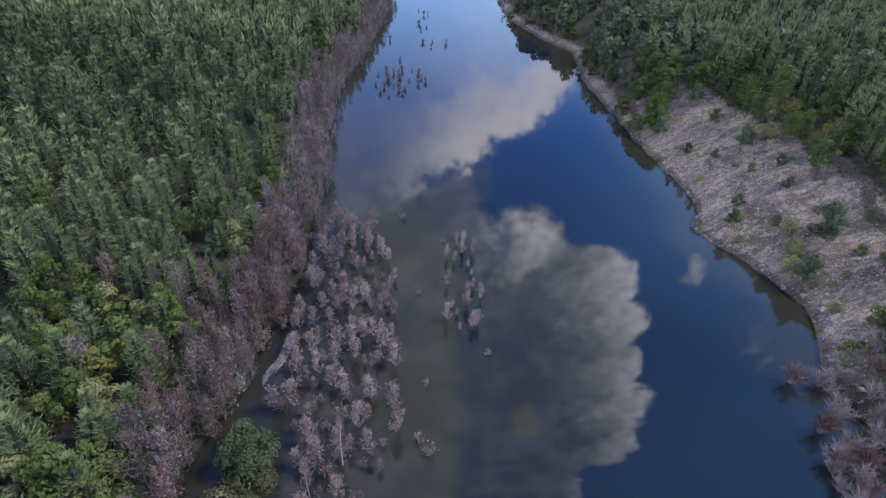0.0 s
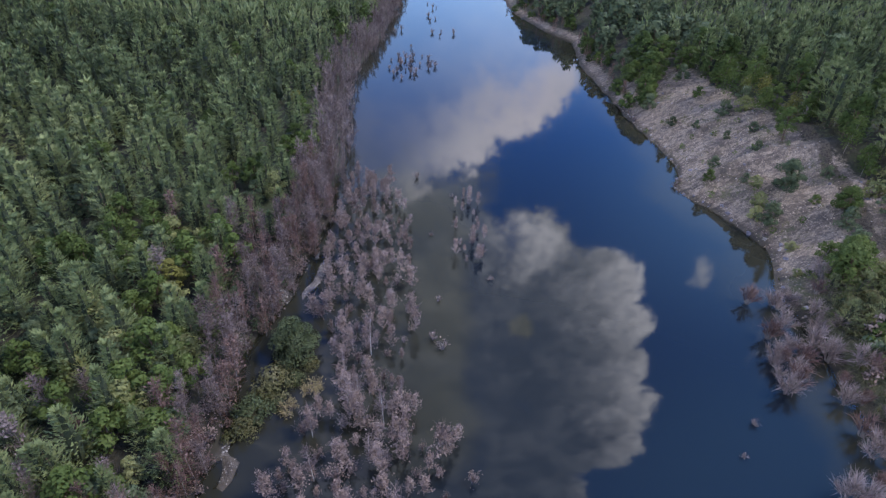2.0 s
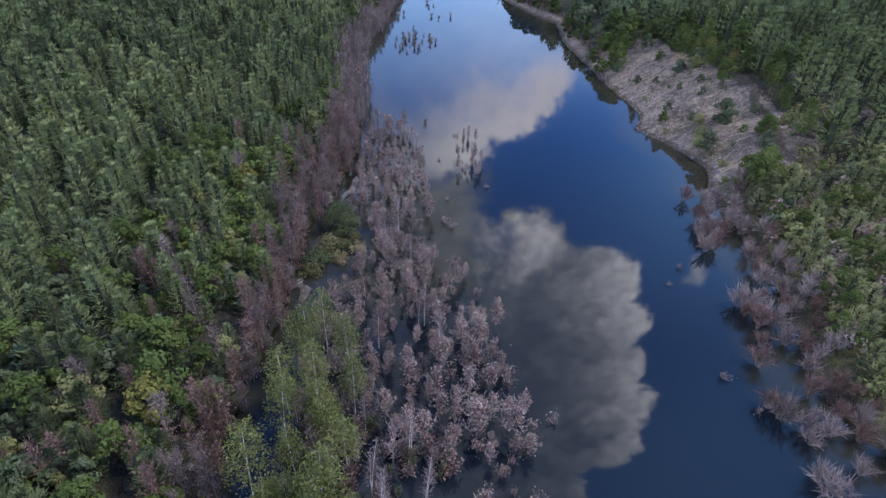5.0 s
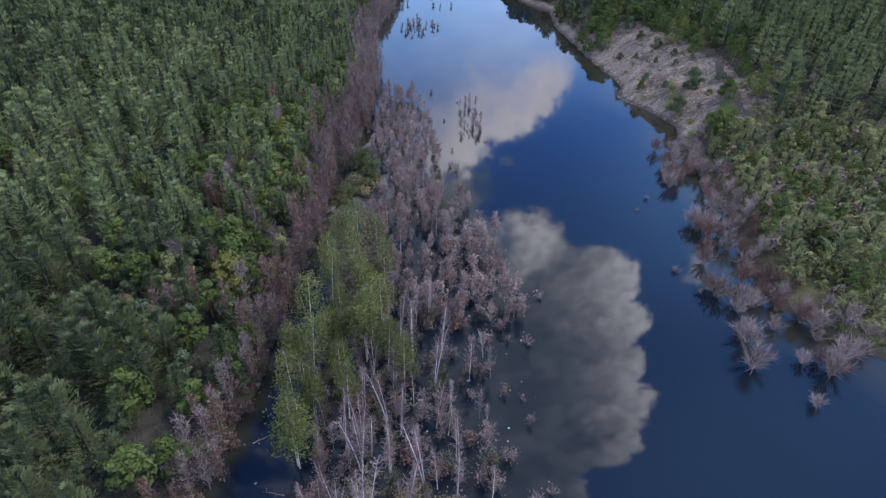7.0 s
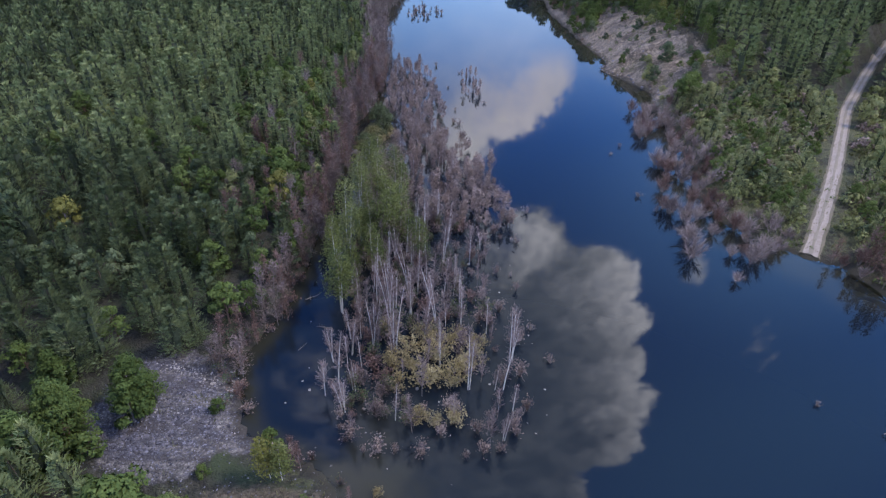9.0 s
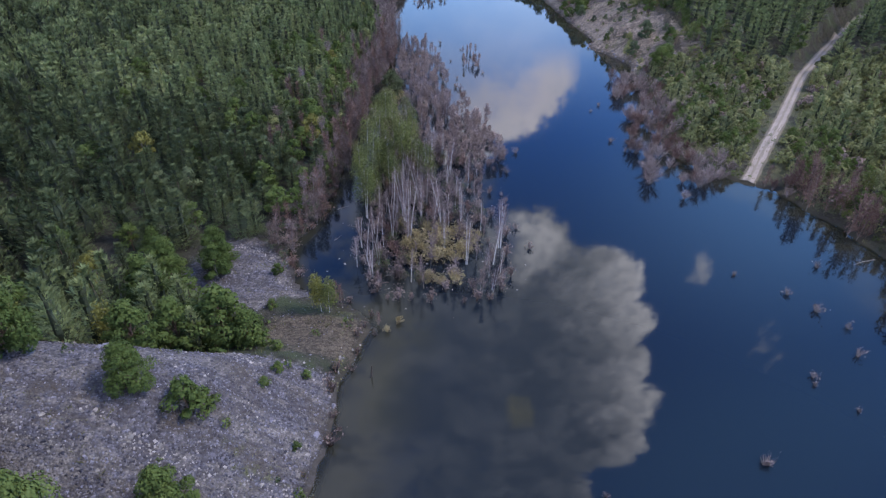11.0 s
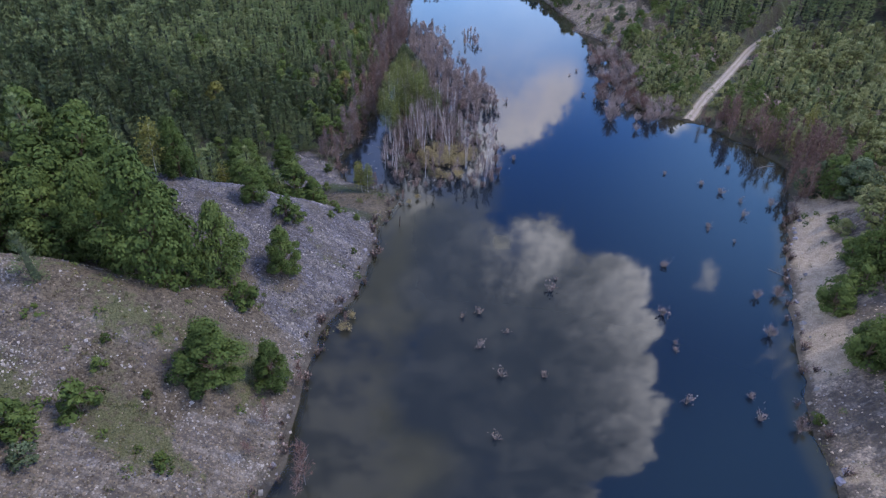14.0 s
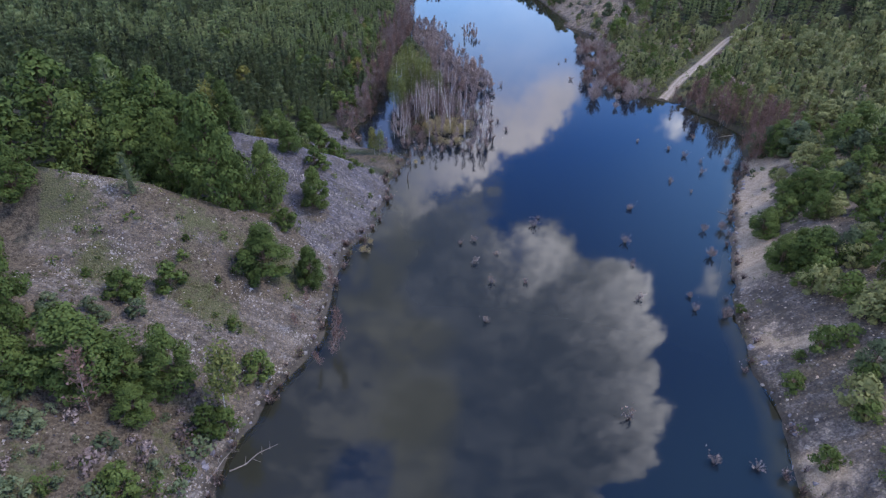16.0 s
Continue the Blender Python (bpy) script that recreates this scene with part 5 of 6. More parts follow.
field = scatter(-17, 9, -9, 70, 1.65, 15, drowned_field)
cluster = scatter(0, 7, 42, 67, 2.1, 16, lambda x, y: (np.hypot((x - 3.3) / 2.5, (y - 54.5) / 11.5) < 1) * 0.9)
bush_models = [make_dead_tree(4.1, 1.5, 165, 150 + i, 0.05, 0.08, leafy=360) for i in range(5)] + [make_dead_bush(2.6, 1.15, 110, 155 + i, 0.05, leafy=120) for i in range(2)]
templates = [thing_from("drowned_tree", m, dry_parts if "trunk" in m else {"stem": M_WETWOOD, "bare_crown": M_DEAD, "foliage": M_DRY}, "dead grey-pink sapling with dry leaves standing in shallow water", "dead tree", "drowned saplings in the lake") for m in bush_models]
spots = np.concatenate([field, cluster])
spots = np.column_stack([spots, nrnd.uniform(0.4, 1.05, len(spots)) * np.interp(spots[:, 1], [0, 30, 60], [1.1, 0.9, 0.85]) * np.where((spots[:, 0] > 0) & (spots[:, 1] > 40), 0.75, 1)])
plant(templates, [tuple(p) for p in spots[:300]], rnd, water=True, sink=0.1)
if len(spots) > 300:
    mass("drowned_saplings", bush_models[:5], dry_parts, spots[300:], nrnd, "dead grey-pink saplings standing in shallow water", "dead trees", water=True)

# sparse drowned shrubs out in the open water
lone = [(-0.6, 38.4), (-1.1, 31.7), (0, 30.2), (-2.1, 52.7), (0.9, 64), (5.8, 43), (-5, 70), (24.8, -68.1), (34.9, -57.6), (41.5, -54.4), (21.5, -83), (2.9, -81.6), (10.1, -71.5),
        (-2, -79.1), (-0.2, -84), (34.1, -40.1), (21.7, -78), (0.1, -78.4), (9.2, -73.8), (1.9, -88.3), (6.3, -88.2), (0.8, -96.1), (20.1, -114.9), (26.2, -93.4), (21.2, -84),
        (19.9, -91.4), (13.9, -110), (25.1, -68.1), (23.6, -115.4), (34.4, -58.8), (39, -44), (43, -50), (41, -47), (37, -62), (29.9, -2.4), (27.7, 18), (30.3, 21.7), (28.2, 2.1), (46, -38),
        (5.5, -20), (7, -12), (9.5, -4), (6.8, -30), (8.2, -35)]
twig_models = [make_dead_bush(1.25, 0.85, 85, 170 + i, 0.034, leafy=14) for i in range(4)]
templates = [thing_from("drowned_shrub", m, {"stem": M_GREYBARK, "bare_crown": M_DEAD, "foliage": M_DRY}, "tips of a small drowned shrub above the water", "shrub", "drowned shrubs in open water") for m in twig_models]
plant(templates, [(x, y, rnd.uniform(0.6, 1.25)) for x, y in lone], rnd, water=True, sink=0.15)
far = scatter(-18, 6, 112, 215, 2.4, 18, lambda x, y: np.where(y < 145, (np.hypot((x + 9.5) / 7, (y - 131) / 11) < 1) * 0.6, 0.08 * (x < 2)))
mass("far_drowned_saplings", [make_dead_bush(1.7, 0.95, 60, 180 + i, 0.09, leafy=40) for i in range(3)], {"stem": M_GREYBARK, "bare_crown": M_DEAD, "foliage": M_DRY}, far, nrnd, "distant dead saplings standing in the lake", "dead trees", (0.5, 1.2), water=True)


def east_domes(x, y):
    dw, de = shore_gap(x, y)
    near_shore = (line_distance(x, y, ROAD) > 3.2) & (de > -7.5) & (de < 4.2) & (y < 43) & (y > -19)
    return near_shore * np.where(de < -3, 0.42, 0.92) + ((de > -3.0) & (de < 1.0) & (y > -58) & (y <= -48)) * 0.5


dome_models = [make_dead_bush(2.7, 1.9, 330, 190 + i, 0.055) for i in range(4)]
domes = np.concatenate([scatter(30, 58, -58, 44, 2.6, 19, east_domes), scatter(24, 50, -104, -56, 3.2, 63, lambda x, y: ((shore_gap(x, y)[1] > -6.5) & (shore_gap(x, y)[1] < -0.8)) * 0.14), [(36.2, 13.8), (36.4, 30.7), (38, 29.1), (31.6, -3), (30.6, -14.9), (31.7, -11), (35.6, 28), (34.6, -20)]])
templates = [thing_from("dead_willow", m, dome_parts if i else {"stem": M_GREYBARK, "bare_crown": M_RUST}, "leafless brownish willow dome standing in the shallows" , "dead shrub", "dead willows on the east shore") for i, m in enumerate(dome_models)]
plant(templates, [(x, y, rnd.uniform(0.7, 1.45) * (0.48 if y < -50 else 1.0)) for x, y in domes], rnd, water=True)


def inlet_fringe(x, y):
    dw, de = shore_gap(x, y)
    return ((de > -1.0) & (de < 6.5) & (y < -14) & (y > -53)) * np.where(de < 0.5, 0.6, 0.9)


fringe = scatter(40, 70, -53, -14, 1.95, 20, inlet_fringe)
templates = [thing_from("dead_tree", m, rust_parts, "leafless reddish-brown dead tree on the inlet shore", "dead tree", "dead trees round the inlet") for m in dead_models[:3]]
plant(templates, [(x, y, rnd.uniform(0.6, 1.25)) for x, y in fringe], rnd, water=True)

# ---- the birch island ----
leafy_birch = [make_birch(9.4, 1.55, 1350, 34, 200 + i, 0.22, stems=1 + i % 2, crown_from=0.43) for i in range(5)]
bare_birch = [make_birch(9.2, 1.35, 0, 90, 210 + i, stems=1 + i % 3, lean=0.10) for i in range(5)]
birch_parts = {"trunk": M_WHITEBARK, "bare_crown": M_GREYBARK, "crown": M_BIRCH}
templates = [thing_from("birch_tree", m, birch_parts, "white-barked birch with thin green-yellow crown standing in water", "birch tree", "birches on the flooded island") for m in leafy_birch]
spots = [(-12.7, -15.2), (-10.4, -15.1), (-15, -19.1), (-14.2, -23.2), (-13.4, -11), (-11, -8), (-15.2, -7), (-16.4, -13), (-9.2, -10), (-12.2, -19.5), (-16.2, -22), (-14.8, -27.9), (-13, -3), (-9.5, -3.5), (-10.6, 1.5),
         (-14.6, 1), (-8, -16.5), (-16.5, -17.5), (-13.6, 5), (-15.6, -4), (-11.2, -22.5), (-6.2, -18.8), (-12, -6.2), (-14, -15)]
plant(templates, [(x, y, rnd.uniform(0.72, 1.0)) for x, y in spots], rnd, tilt=0.06, water=True)
templates = [thing_from("bare_birch", m, {"trunk": M_WHITEBARK, "bare_crown": M_DEAD}, "leafless white birch standing in flooded ground", "birch tree", "bare birches on the flooded island") for i, m in enumerate(bare_birch)]
spots = [(-11.6, -36.2), (-13.3, -32), (-9.3, -28.2), (-7.6, -42.9), (-1.2, -30.8), (2.9, -38.9), (-12.5, -42.1), (-6.2, -23.9), (-0.5, -39), (2.4, -44.9), (-11, -25.7), (-14.6, -35.5), (-8.3, -33.6), (1.7, -30.7), (4.1, -35), (-9, -31.9),
         (-5.3, -31.8), (-7.1, -18.9), (-9.7, -25.6), (-10.4, -27.9), (-3.2, -18.8), (-1.1, -27.2), (-7.3, -23.7), (-5.6, -15), (-13.6, -38.5), (-3.4, -36), (3.6, -41.5), (-4.8, -26.5), (-12.2, -30), (-7, -12), (-4, -9), (-1.6, -21.5), (-8.5, -8.5), (-2.5, -13),
         (-12.8, -34.4), (-11.9, -39.4), (-10.7, -33), (-12.9, -27.4), (-11.6, -23.8), (-9.9, -21.4), (-8.7, -26.6), (-6.9, -28.6), (-5.2, -21), (-9.4, -17.4), (-3.9, -29.4)]
plant(templates, [(x, y, rnd.uniform(0.45, 0.95)) for x, y in spots], rnd, tilt=0.12, water=True)
more = scatter(-14, 4, -46, 30, 2.6, 22, lambda x, y: np.where(y < -4, 0.6, 0.30) * (x < np.interp(y, [-46, -20, 0, 30], [4, 3, 1, -4])))
templates = [thing_from("drowned_birch", m, {"trunk": M_GREYBARK if i % 3 else M_WHITEBARK, "bare_crown": M_DEAD}, "thin leafless dead tree standing among flooded birches", "dead tree", "dead trees on the flooded island") for i, m in enumerate([make_dead_tree(5.4, 1.25, 230, 220 + k, 0.055, 0.2) for k in range(4)])]
plant(templates, [tuple(p) for p in more], rnd, (0.4, 1.1), tilt=0.12, water=True)
thicket = scatter(-15, 1, -43, -5, 1.75, 66, lambda x, y: (x > np.interp(y, [-43, -30, -15, -5], [-13, -13.2, -15, -15.5])) * np.interp(x, [-7, -2, 1], [0.9, 0.5, 0.2]) * (np.hypot((x + 4) / 5, (y + 37) / 5) > 1))
thicket_models = [make_dead_bush(2.1, 1.25, 120, 235 + k, 0.05, leafy=150) for k in range(4)]
templates = [thing_from("dry_shrub", m, {"stem": M_WETWOOD, "bare_crown": (M_RUST, M_SHORE, M_DEAD, M_RUST)[k], "foliage": (M_RUST, M_SHORE, M_WILLOW, M_WILLOW)[k]}, ("rusty brown undergrowth shrub below the flooded birches", "dry grey undergrowth shrub below the flooded birches", "dull green undergrowth shrub below the flooded birches", "brown-stemmed dull green shrub below the flooded birches")[k], "shrub", "undergrowth of the flooded island") for k, m in enumerate(thicket_models)]
plant(templates, [tuple(p) for p in thicket], rnd, (0.5, 1.2), water=True)
ochre_models = [make_dead_bush(1.9, 2.1, 90, 230 + i, 0.05, leafy=680) for i in range(4)]
templates = [thing_from("willow_bush", m, {"stem": M_WETWOOD, "bare_crown": M_DEAD, "foliage": M_OCHRE}, "low spreading bush with ochre-yellow leaves in shallow water", "bush", "ochre bushes on the flooded island") for m in ochre_models]
spots = [(-9.0, -31.4), (-5.3, -31.8), (-2.1, -32.6), (-4.5, -38.3), (-2.2, -38.3), (-3.7, -35.2), (-7, -33.8), (-6.2, -36.6), (-0.3, -35.2), (-8.3, -36.2), (-5.5, -42.9, 0.8), (-2, -43.1, 0.9), (-3.8, -43.4, 0.7), (0.6, -32.8, 0.8), (-4.2, -33.5), (-1.4, -36.6), (-7.8, -38.6, 0.7)]
plant(templates, spots, rnd, (0.85, 1.15), water=True)
templates = [thing_from("drowned_shrub", m, {"stem": M_WETWOOD, "bare_crown": M_DEAD, "foliage": M_DRY}, "dry pinkish-grey shrub in shallow water at the island edge", "shrub", "dry shrubs round the island") for m in bush_models[5:]]
plant(templates, [(-10.2, -46.5), (-8.9, -46.3), (-11.6, -45), (3.4, -44), (2, -46), (-5, -46.4), (4.8, -37), (5.2, -32), (1.5, -25), (3.4, -27), (-12.6, -44), (5, -41.5), (0.5, -20), (2.4, -16), (4.3, -10)] + [tuple(p) for p in scatter(-15, 7, -47, -4, 2.7, 23, lambda x, y: np.where((x > 0) | (y < -40) | (x < -13), 0.55, 0.2) * (x < np.interp(y, [-47, -20, 0], [5.5, 6, 7])))], rnd, (0.35, 0.9), water=True)

# ---- trees and shrubs on the spoil heap and the banks ----
big_models = [make_broadleaf(8.5, 3.3, 9500, 0.25, 240 + i, low=0.03, lobes=40) for i in range(4)]
templates = [thing_from("broadleaf_tree", m, lime_parts if i in (1, 2) else broad_parts, "rounded yellow-green broadleaf tree on the rubble heap" if i in (1, 2) else "dense rounded green broadleaf tree on the rubble heap", "tree", "trees on the spoil heap") for i, m in enumerate(big_models)]
plant(templates, [(x, y, h / 8.9, (w / 7.2) / (h / 8.9)) for x, y, h, w in HEAP_TREES], rnd, tilt=0.03)
dark_models = [make_broadleaf(8.5, 3.3, 3600, 0.38, 244 + i, low=0.04, lobes=30) for i in range(2)]
dark_trees = [thing_from("broadleaf_tree", dark_models[k], broad_parts, "dark green broadleaf tree in the thicket behind the heap", "tree", "trees behind the spoil heap") for k in (0, 1)]
spots = [(-56.5, -84, 1.3), (-55, -95, 1.0), (-36.6, -49.7, 0.8), (-44, -60, 1.1), (-46.5, -68, 1.0), (-52, -68, 1.15), (-57, -74, 1.3), (-30, -57.5, 0.8), (-26.4, -55.2, 0.85), (-31.5, -61.5, 0.7), (-23.6, -56.2, 0.55), (-39.6, -40.4, 0.55), (-36.6, -77.4, 1.05), (-40.4, -74.6, 1.0), (-43.6, -73.6, 1.1), (-40.6, -78.6, 1.2), (-47, -76, 1.25), (-44.2, -77.6, 1.2)]
plant(dark_trees, spots, rnd, tilt=0.03)
templates = [thing_from("pine_tree", m, pine_parts, "dark pine in the thicket behind the rubble heap", "pine tree", "pines behind the spoil heap") for m in pine_models[:2]]
plant(templates, [(-39, -54, 1.2), (-37, -58.5, 1.2), (-36.2, -63.5, 1.0), (-41.5, -63, 1.25), (-47, -56, 1.2), (-40, -50, 1.1), (-33, -55.5, 1.0), (-43, -59.5, 1.2), (-31, -53, 0.9), (-38, -61, 1.1), (-45, -52, 1.2), (-34.5, -50.5, 1.0), (-28, -57.5, 0.8), (-41, -57, 1.1), (-35, -52.5, 0.9), (-46, -64, 1.2), (-33.5, -58.5, 0.9), (-50, -61, 1.2), (-55, -66, 1.2), (-43.5, -52, 1.0), (-29, -54, 0.7), (-39, -66, 0.9), (-49, -73, 1.2), (-58, -88, 1.1), (-56, -60, 1.2), (-51, -55, 1.1)], rnd)
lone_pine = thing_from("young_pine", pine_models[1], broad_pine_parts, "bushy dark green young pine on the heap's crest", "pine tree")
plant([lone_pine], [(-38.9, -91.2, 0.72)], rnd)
bush_green = [make_broadleaf(2.6, 1.35, 900, 0.235, 250 + i, low=0.05, lobes=12, stems=2) for i in range(4)]
greens = [thing_from("shrub", m, broad_parts, "small green shrub growing on pale rubble", "shrub", "shrubs on the rubble") for m in bush_green[:3]]
limes = [thing_from("shrub", m, lime_parts, "small yellow-green shrub growing on pale rubble", "shrub", "shrubs on the rubble") for m in bush_green[1:]]
spots = [(-35.3, -102.4, 1.0), (-24.7, -82.4, 0.6), (-24.1, -42.9, 0.6), (-23, -49.6, 0.5), (-18.9, -61.8, 0.45), (-16.6, -61, 0.4), (-16, -68.5, 0.35), (-25.4, -82.3, 0.8), (-25.2, -113.4, 1.25), (-22.6, -106.3, 1.3), (-40.9, -100.2, 0.4),
         (-36.2, -102.2, 1.2), (-33.0, -99.4, 1.3), (-25.0, -83.6, 1.2), (-26.2, -101.9, 0.6), (-32.8, -96.1, 0.5), (-23.9, -112.6, 1.0), (-28.4, -121.0, 1.1), (-23.9, -68.8, 1.2), (-22.8, -68.4, 0.9), (-18.6, -45.6, 0.8), (-20.5, -57, 0.5), (-22.5, -56, 0.7), (-26, -58, 0.8), (-30, -59, 0.9), (-28, -55, 0.9), (-24.5, -53, 0.8), (-31, -52, 0.9), (-30.9, -43, 1.4), (-36.9, -44.4, 1.3), (-33, -48, 1.0), (-29.3, -120.5, 0.8), (-19.5, -64, 0.4), (-33, -94, 0.35), (-29, -97, 0.3),
         (51.0, 62.4, 1.7), (47.2, 61, 0.9), (47.1, 56.9, 1.3), (42.6, 69, 0.8), (49.3, 42.3, 1.8), (50.8, 44.5, 1.6), (53.7, 41, 1.2), (55, 54.3, 1.4), (54.2, 51.6, 1.2), (49.6, 47, 1.0), (46, 58.8, 0.9), (52.4, 46.5, 1.3), (47.5, 64, 0.7), (44.6, 72.5, 0.8), (50.2, 71.5, 0.7), (47.5, 50.8, 0.6), (46.9, 66, 0.6), (51.4, 88.3, 1.1), (54, 87, 1.2), (55.1, 90, 1.0), (46, 86.1, 0.6), (48.5, 79, 0.6), (44, 92, 0.7), (50, 98, 0.8), (53, 57.5, 0.6), (49.5, 33.5, 1.0), (47.7, 31, 0.8),
         (42.2, 104, 1.6), (43, 108, 1.8), (41.8, 100.9, 1.3), (44.5, 112, 1.9), (42.2, 118, 1.8), (47, 116, 2.0), (42.2, 126.5, 1.8), (46, 122, 2.2), (50, 108, 1.2),
         (47.3, -73.8, 2.0), (48.5, -75.5, 1.8), (46, -72, 1.5), (40, -79.6, 1.5), (41.2, -78, 1.3), (37.6, -88.8, 1.6), (39.6, -90.7, 2.0), (38.6, -87, 1.4), (41.5, -88.5, 1.5), (55, -52, 2.4), (54, -50, 2.0), (56, -55, 2.2), (58, -66, 2.2), (60, -60, 2.4), (52.7, -73.6, 1.6), (44, -92, 1.6), (30.5, -106.9, 0.8), (34, -104, 1.2), (36, -108, 1.4), (43.5, -77.5, 1.3), (44.8, -75.5, 1.2), (38.7, -89.4, 1.1), (40.6, -86.5, 1.2), (31.3, -93.9, 0.45), (28.6, -116.1, 0.9), (35, -109.2, 1.0), (39.3, -98.1, 1.3), (36.2, -104, 0.9), (33, -113, 0.9), (32.3, -104, 0.5), (31.5, -119, 0.9), (56, -51.7, 1.5), (54, -54, 1.3), (49.6, -62, 0.6), (37, -93.5, 0.7), (46, -80, 1.4), (43, -91, 1.5)]
plant(greens + limes, [s for s in spots if s[2] <= 1.3 and s[1] < 30], rnd, tilt=0.03)
pale_shrubs = [thing_from("shrub", m, {"trunk": M_GREYBARK, "crown": (M_BANK, M_UNDER, M_LIME)[i]}, ("pale olive shrub on the tan rubble slope", "grey-green shrub on the tan rubble slope", "yellow-green shrub on the tan rubble slope")[i], "shrub", "shrubs on the rubble slope") for i, m in enumerate(bush_green[:3])]
plant(pale_shrubs, [s for s in spots if s[2] <= 1.3 and s[1] >= 30], rnd, tilt=0.03)
large_models = [make_broadleaf(4.6, 2.3, 3600, 0.23, 256 + i, low=0.04, lobes=17, stems=2) for i in range(3)]
wide_shrubs = [thing_from("large_shrub", m, {"trunk": M_BARK, "crown": (M_LIME, M_UNDER, M_LIME)[i]}, "large bushy olive-green shrub on the bank", "shrub", "large shrubs on the banks") for i, m in enumerate(large_models)]
plant(wide_shrubs, [(s[0], s[1], s[2] / 1.75) for s in spots if s[2] > 1.3], rnd, tilt=0.03)
templates = [thing_from("broadleaf_tree", m, {"trunk": M_GREYBARK, "crown": M_LIME if i else M_BROAD}, "young green tree with thin trunk on the bank", "tree", "trees on the banks") for i, m in enumerate(tall_models[:3])]
plant(templates, [(-30.9, -44.5, 0.6), (56, -55, 0.62), (58, -52, 0.7), (63.9, -61.2, 0.9), (54.4, -73.1, 0.8), (49.1, -86.7, 0.8), (48, -78, 0.7), (53, -68, 0.6), (44, -95, 0.7), (41, -103, 0.75), (58.2, 84.9, 0.6), (60, 78, 0.6)], rnd, tilt=0.05)
templates = [thing_from("birch_tree", make_birch(6.0, 1.2, 900, 20, 260 + i, 0.32, crown_from=0.3, lean=0.12), {"trunk": M_WHITEBARK, "bare_crown": M_GREYBARK, "crown": M_YELLOW if i else M_BIRCH}, "small slender birch with thin yellowing crown on the bank", "birch tree", "young birches on the banks") for i in range(2)]
plant(templates, [(-16.5, -49.8, 0.75), (-17.4, -49.8, 0.8), (-38.4, -69.3, 1.05), (-24.6, -110.8, 1.3), (58.2, 80, 0.8), (57, 88, 0.8), (-41, -62, 1.0), (-34.4, -60, 0.9), (55.5, 92, 0.8), (66, -25, 0.9), (61, -22, 0.8)], rnd, tilt=0.12)
templates = [thing_from("dead_tree", m, rust_parts, "small reddish leafless tree at the waterline", "dead tree", "dead trees below the heap") for m in dead_models[:2]]
plant(templates, [(-15.8, -47.8, 0.55), (-15.2, -48.6, 0.5), (-22.5, -41, 0.45), (-10.8, -51, 0.35), (-16.2, -102, 0.55), (-17, -103.5, 0.5), (-15.4, -81, 0.35), (-20.5, -99, 0.5), (-20, -96, 0.55), (-33.3, -115.4, 1.25), (-18.3, -90.4, 0.6), (-15.6, -101, 1.0)], rnd, tilt=0.3, water=True)
templates = [thing_from("shrub", m, {"stem": M_GREYBARK, "bare_crown": M_DEAD, "foliage": M_OCHRE}, "dry brown shrub hanging over the waterline", "shrub", "dry shrubs at the waterline") for m in ochre_models[:2]]
plant(templates, [(-14.8, -79.5, 0.45), (-15.4, -81.5, 0.5), (-9.8, -52, 0.4), (-8.6, -50.5, 0.4), (-14.5, 21, 0.7), (-12.6, 23.5, 0.7)], rnd, water=True)

# young birches and bushes along the crest of the rubble slope
crest = scatter(38, 68, 50, 116, 3.1, 47, lambda x, y: ((shore_gap(x, y)[1] > 13.5) & (shore_gap(x, y)[1] < 21) & (line_distance(x, y, FOOTPATH) > 1.8)) * 0.5)
templates = [thing_from("sapling", m, lime_parts if i % 2 else {"trunk": M_GREYBARK, "bare_crown": M_GREYBARK, "crown": M_LIME}, "slender pale green birch on the slope crest", "sapling", "birches along the slope crest") for i, m in enumerate([make_birch(5.6, 1.2, 700, 16, 280 + k, 0.32, crown_from=0.28, lean=0.08) if k % 2 == 0 else sapling_models[k] for k in range(4)])]
plant(templates, [(x, y, rnd.uniform(0.6, 1.15)) for x, y in crest], rnd, tilt=0.08)

far_edge = scatter(20, 52, 104, 250, 2.3, 48, lambda x, y: ((shore_gap(x, y)[1] > 0.6) & (shore_gap(x, y)[1] < 5.5)) * np.interp(y, [104, 118], [0.35, 0.75]))
pick = np.random.RandomState(49).uniform(size=len(far_edge)) < 0.42
mass("far_shore_bushes", [make_broadleaf(3.4, 1.7, 300, 0.5, 290 + i, low=0.05, lobes=9) for i in range(3)], broad_parts, far_edge[pick], nrnd, "green bushes along the far east shore", "bushes", (0.5, 1.3))
mass("far_shore_dead_trees", [make_dead_tree(3.6, 1.2, 110, 295 + i, 0.09, 0.06) for i in range(3)], rust_parts, far_edge[~pick], nrnd, "reddish leafless bushes along the far east shore", "dead trees", (0.5, 1.1))

# thickets on the eastern bank in the south
bank_spots = scatter(30, 66, -128, -50, 2.4, 33, lambda x, y: ((shore_gap(x, y)[1] > 4.5) & (shore_gap(x, y)[1] < 18)) * np.where(shore_gap(x, y)[1] > 7, 0.32, 0.15))
templates = [thing_from("shrub", m, {"trunk": M_BARK, "crown": M_LIME if i == 1 else M_BANK}, "bushy olive-green shrub on the overgrown bank", "shrub", "shrubs on the overgrown bank") for i, m in enumerate(bush_green)]
plant(templates, [(x, y, rnd.uniform(0.5, 1.5)) for x, y in bank_spots], rnd)

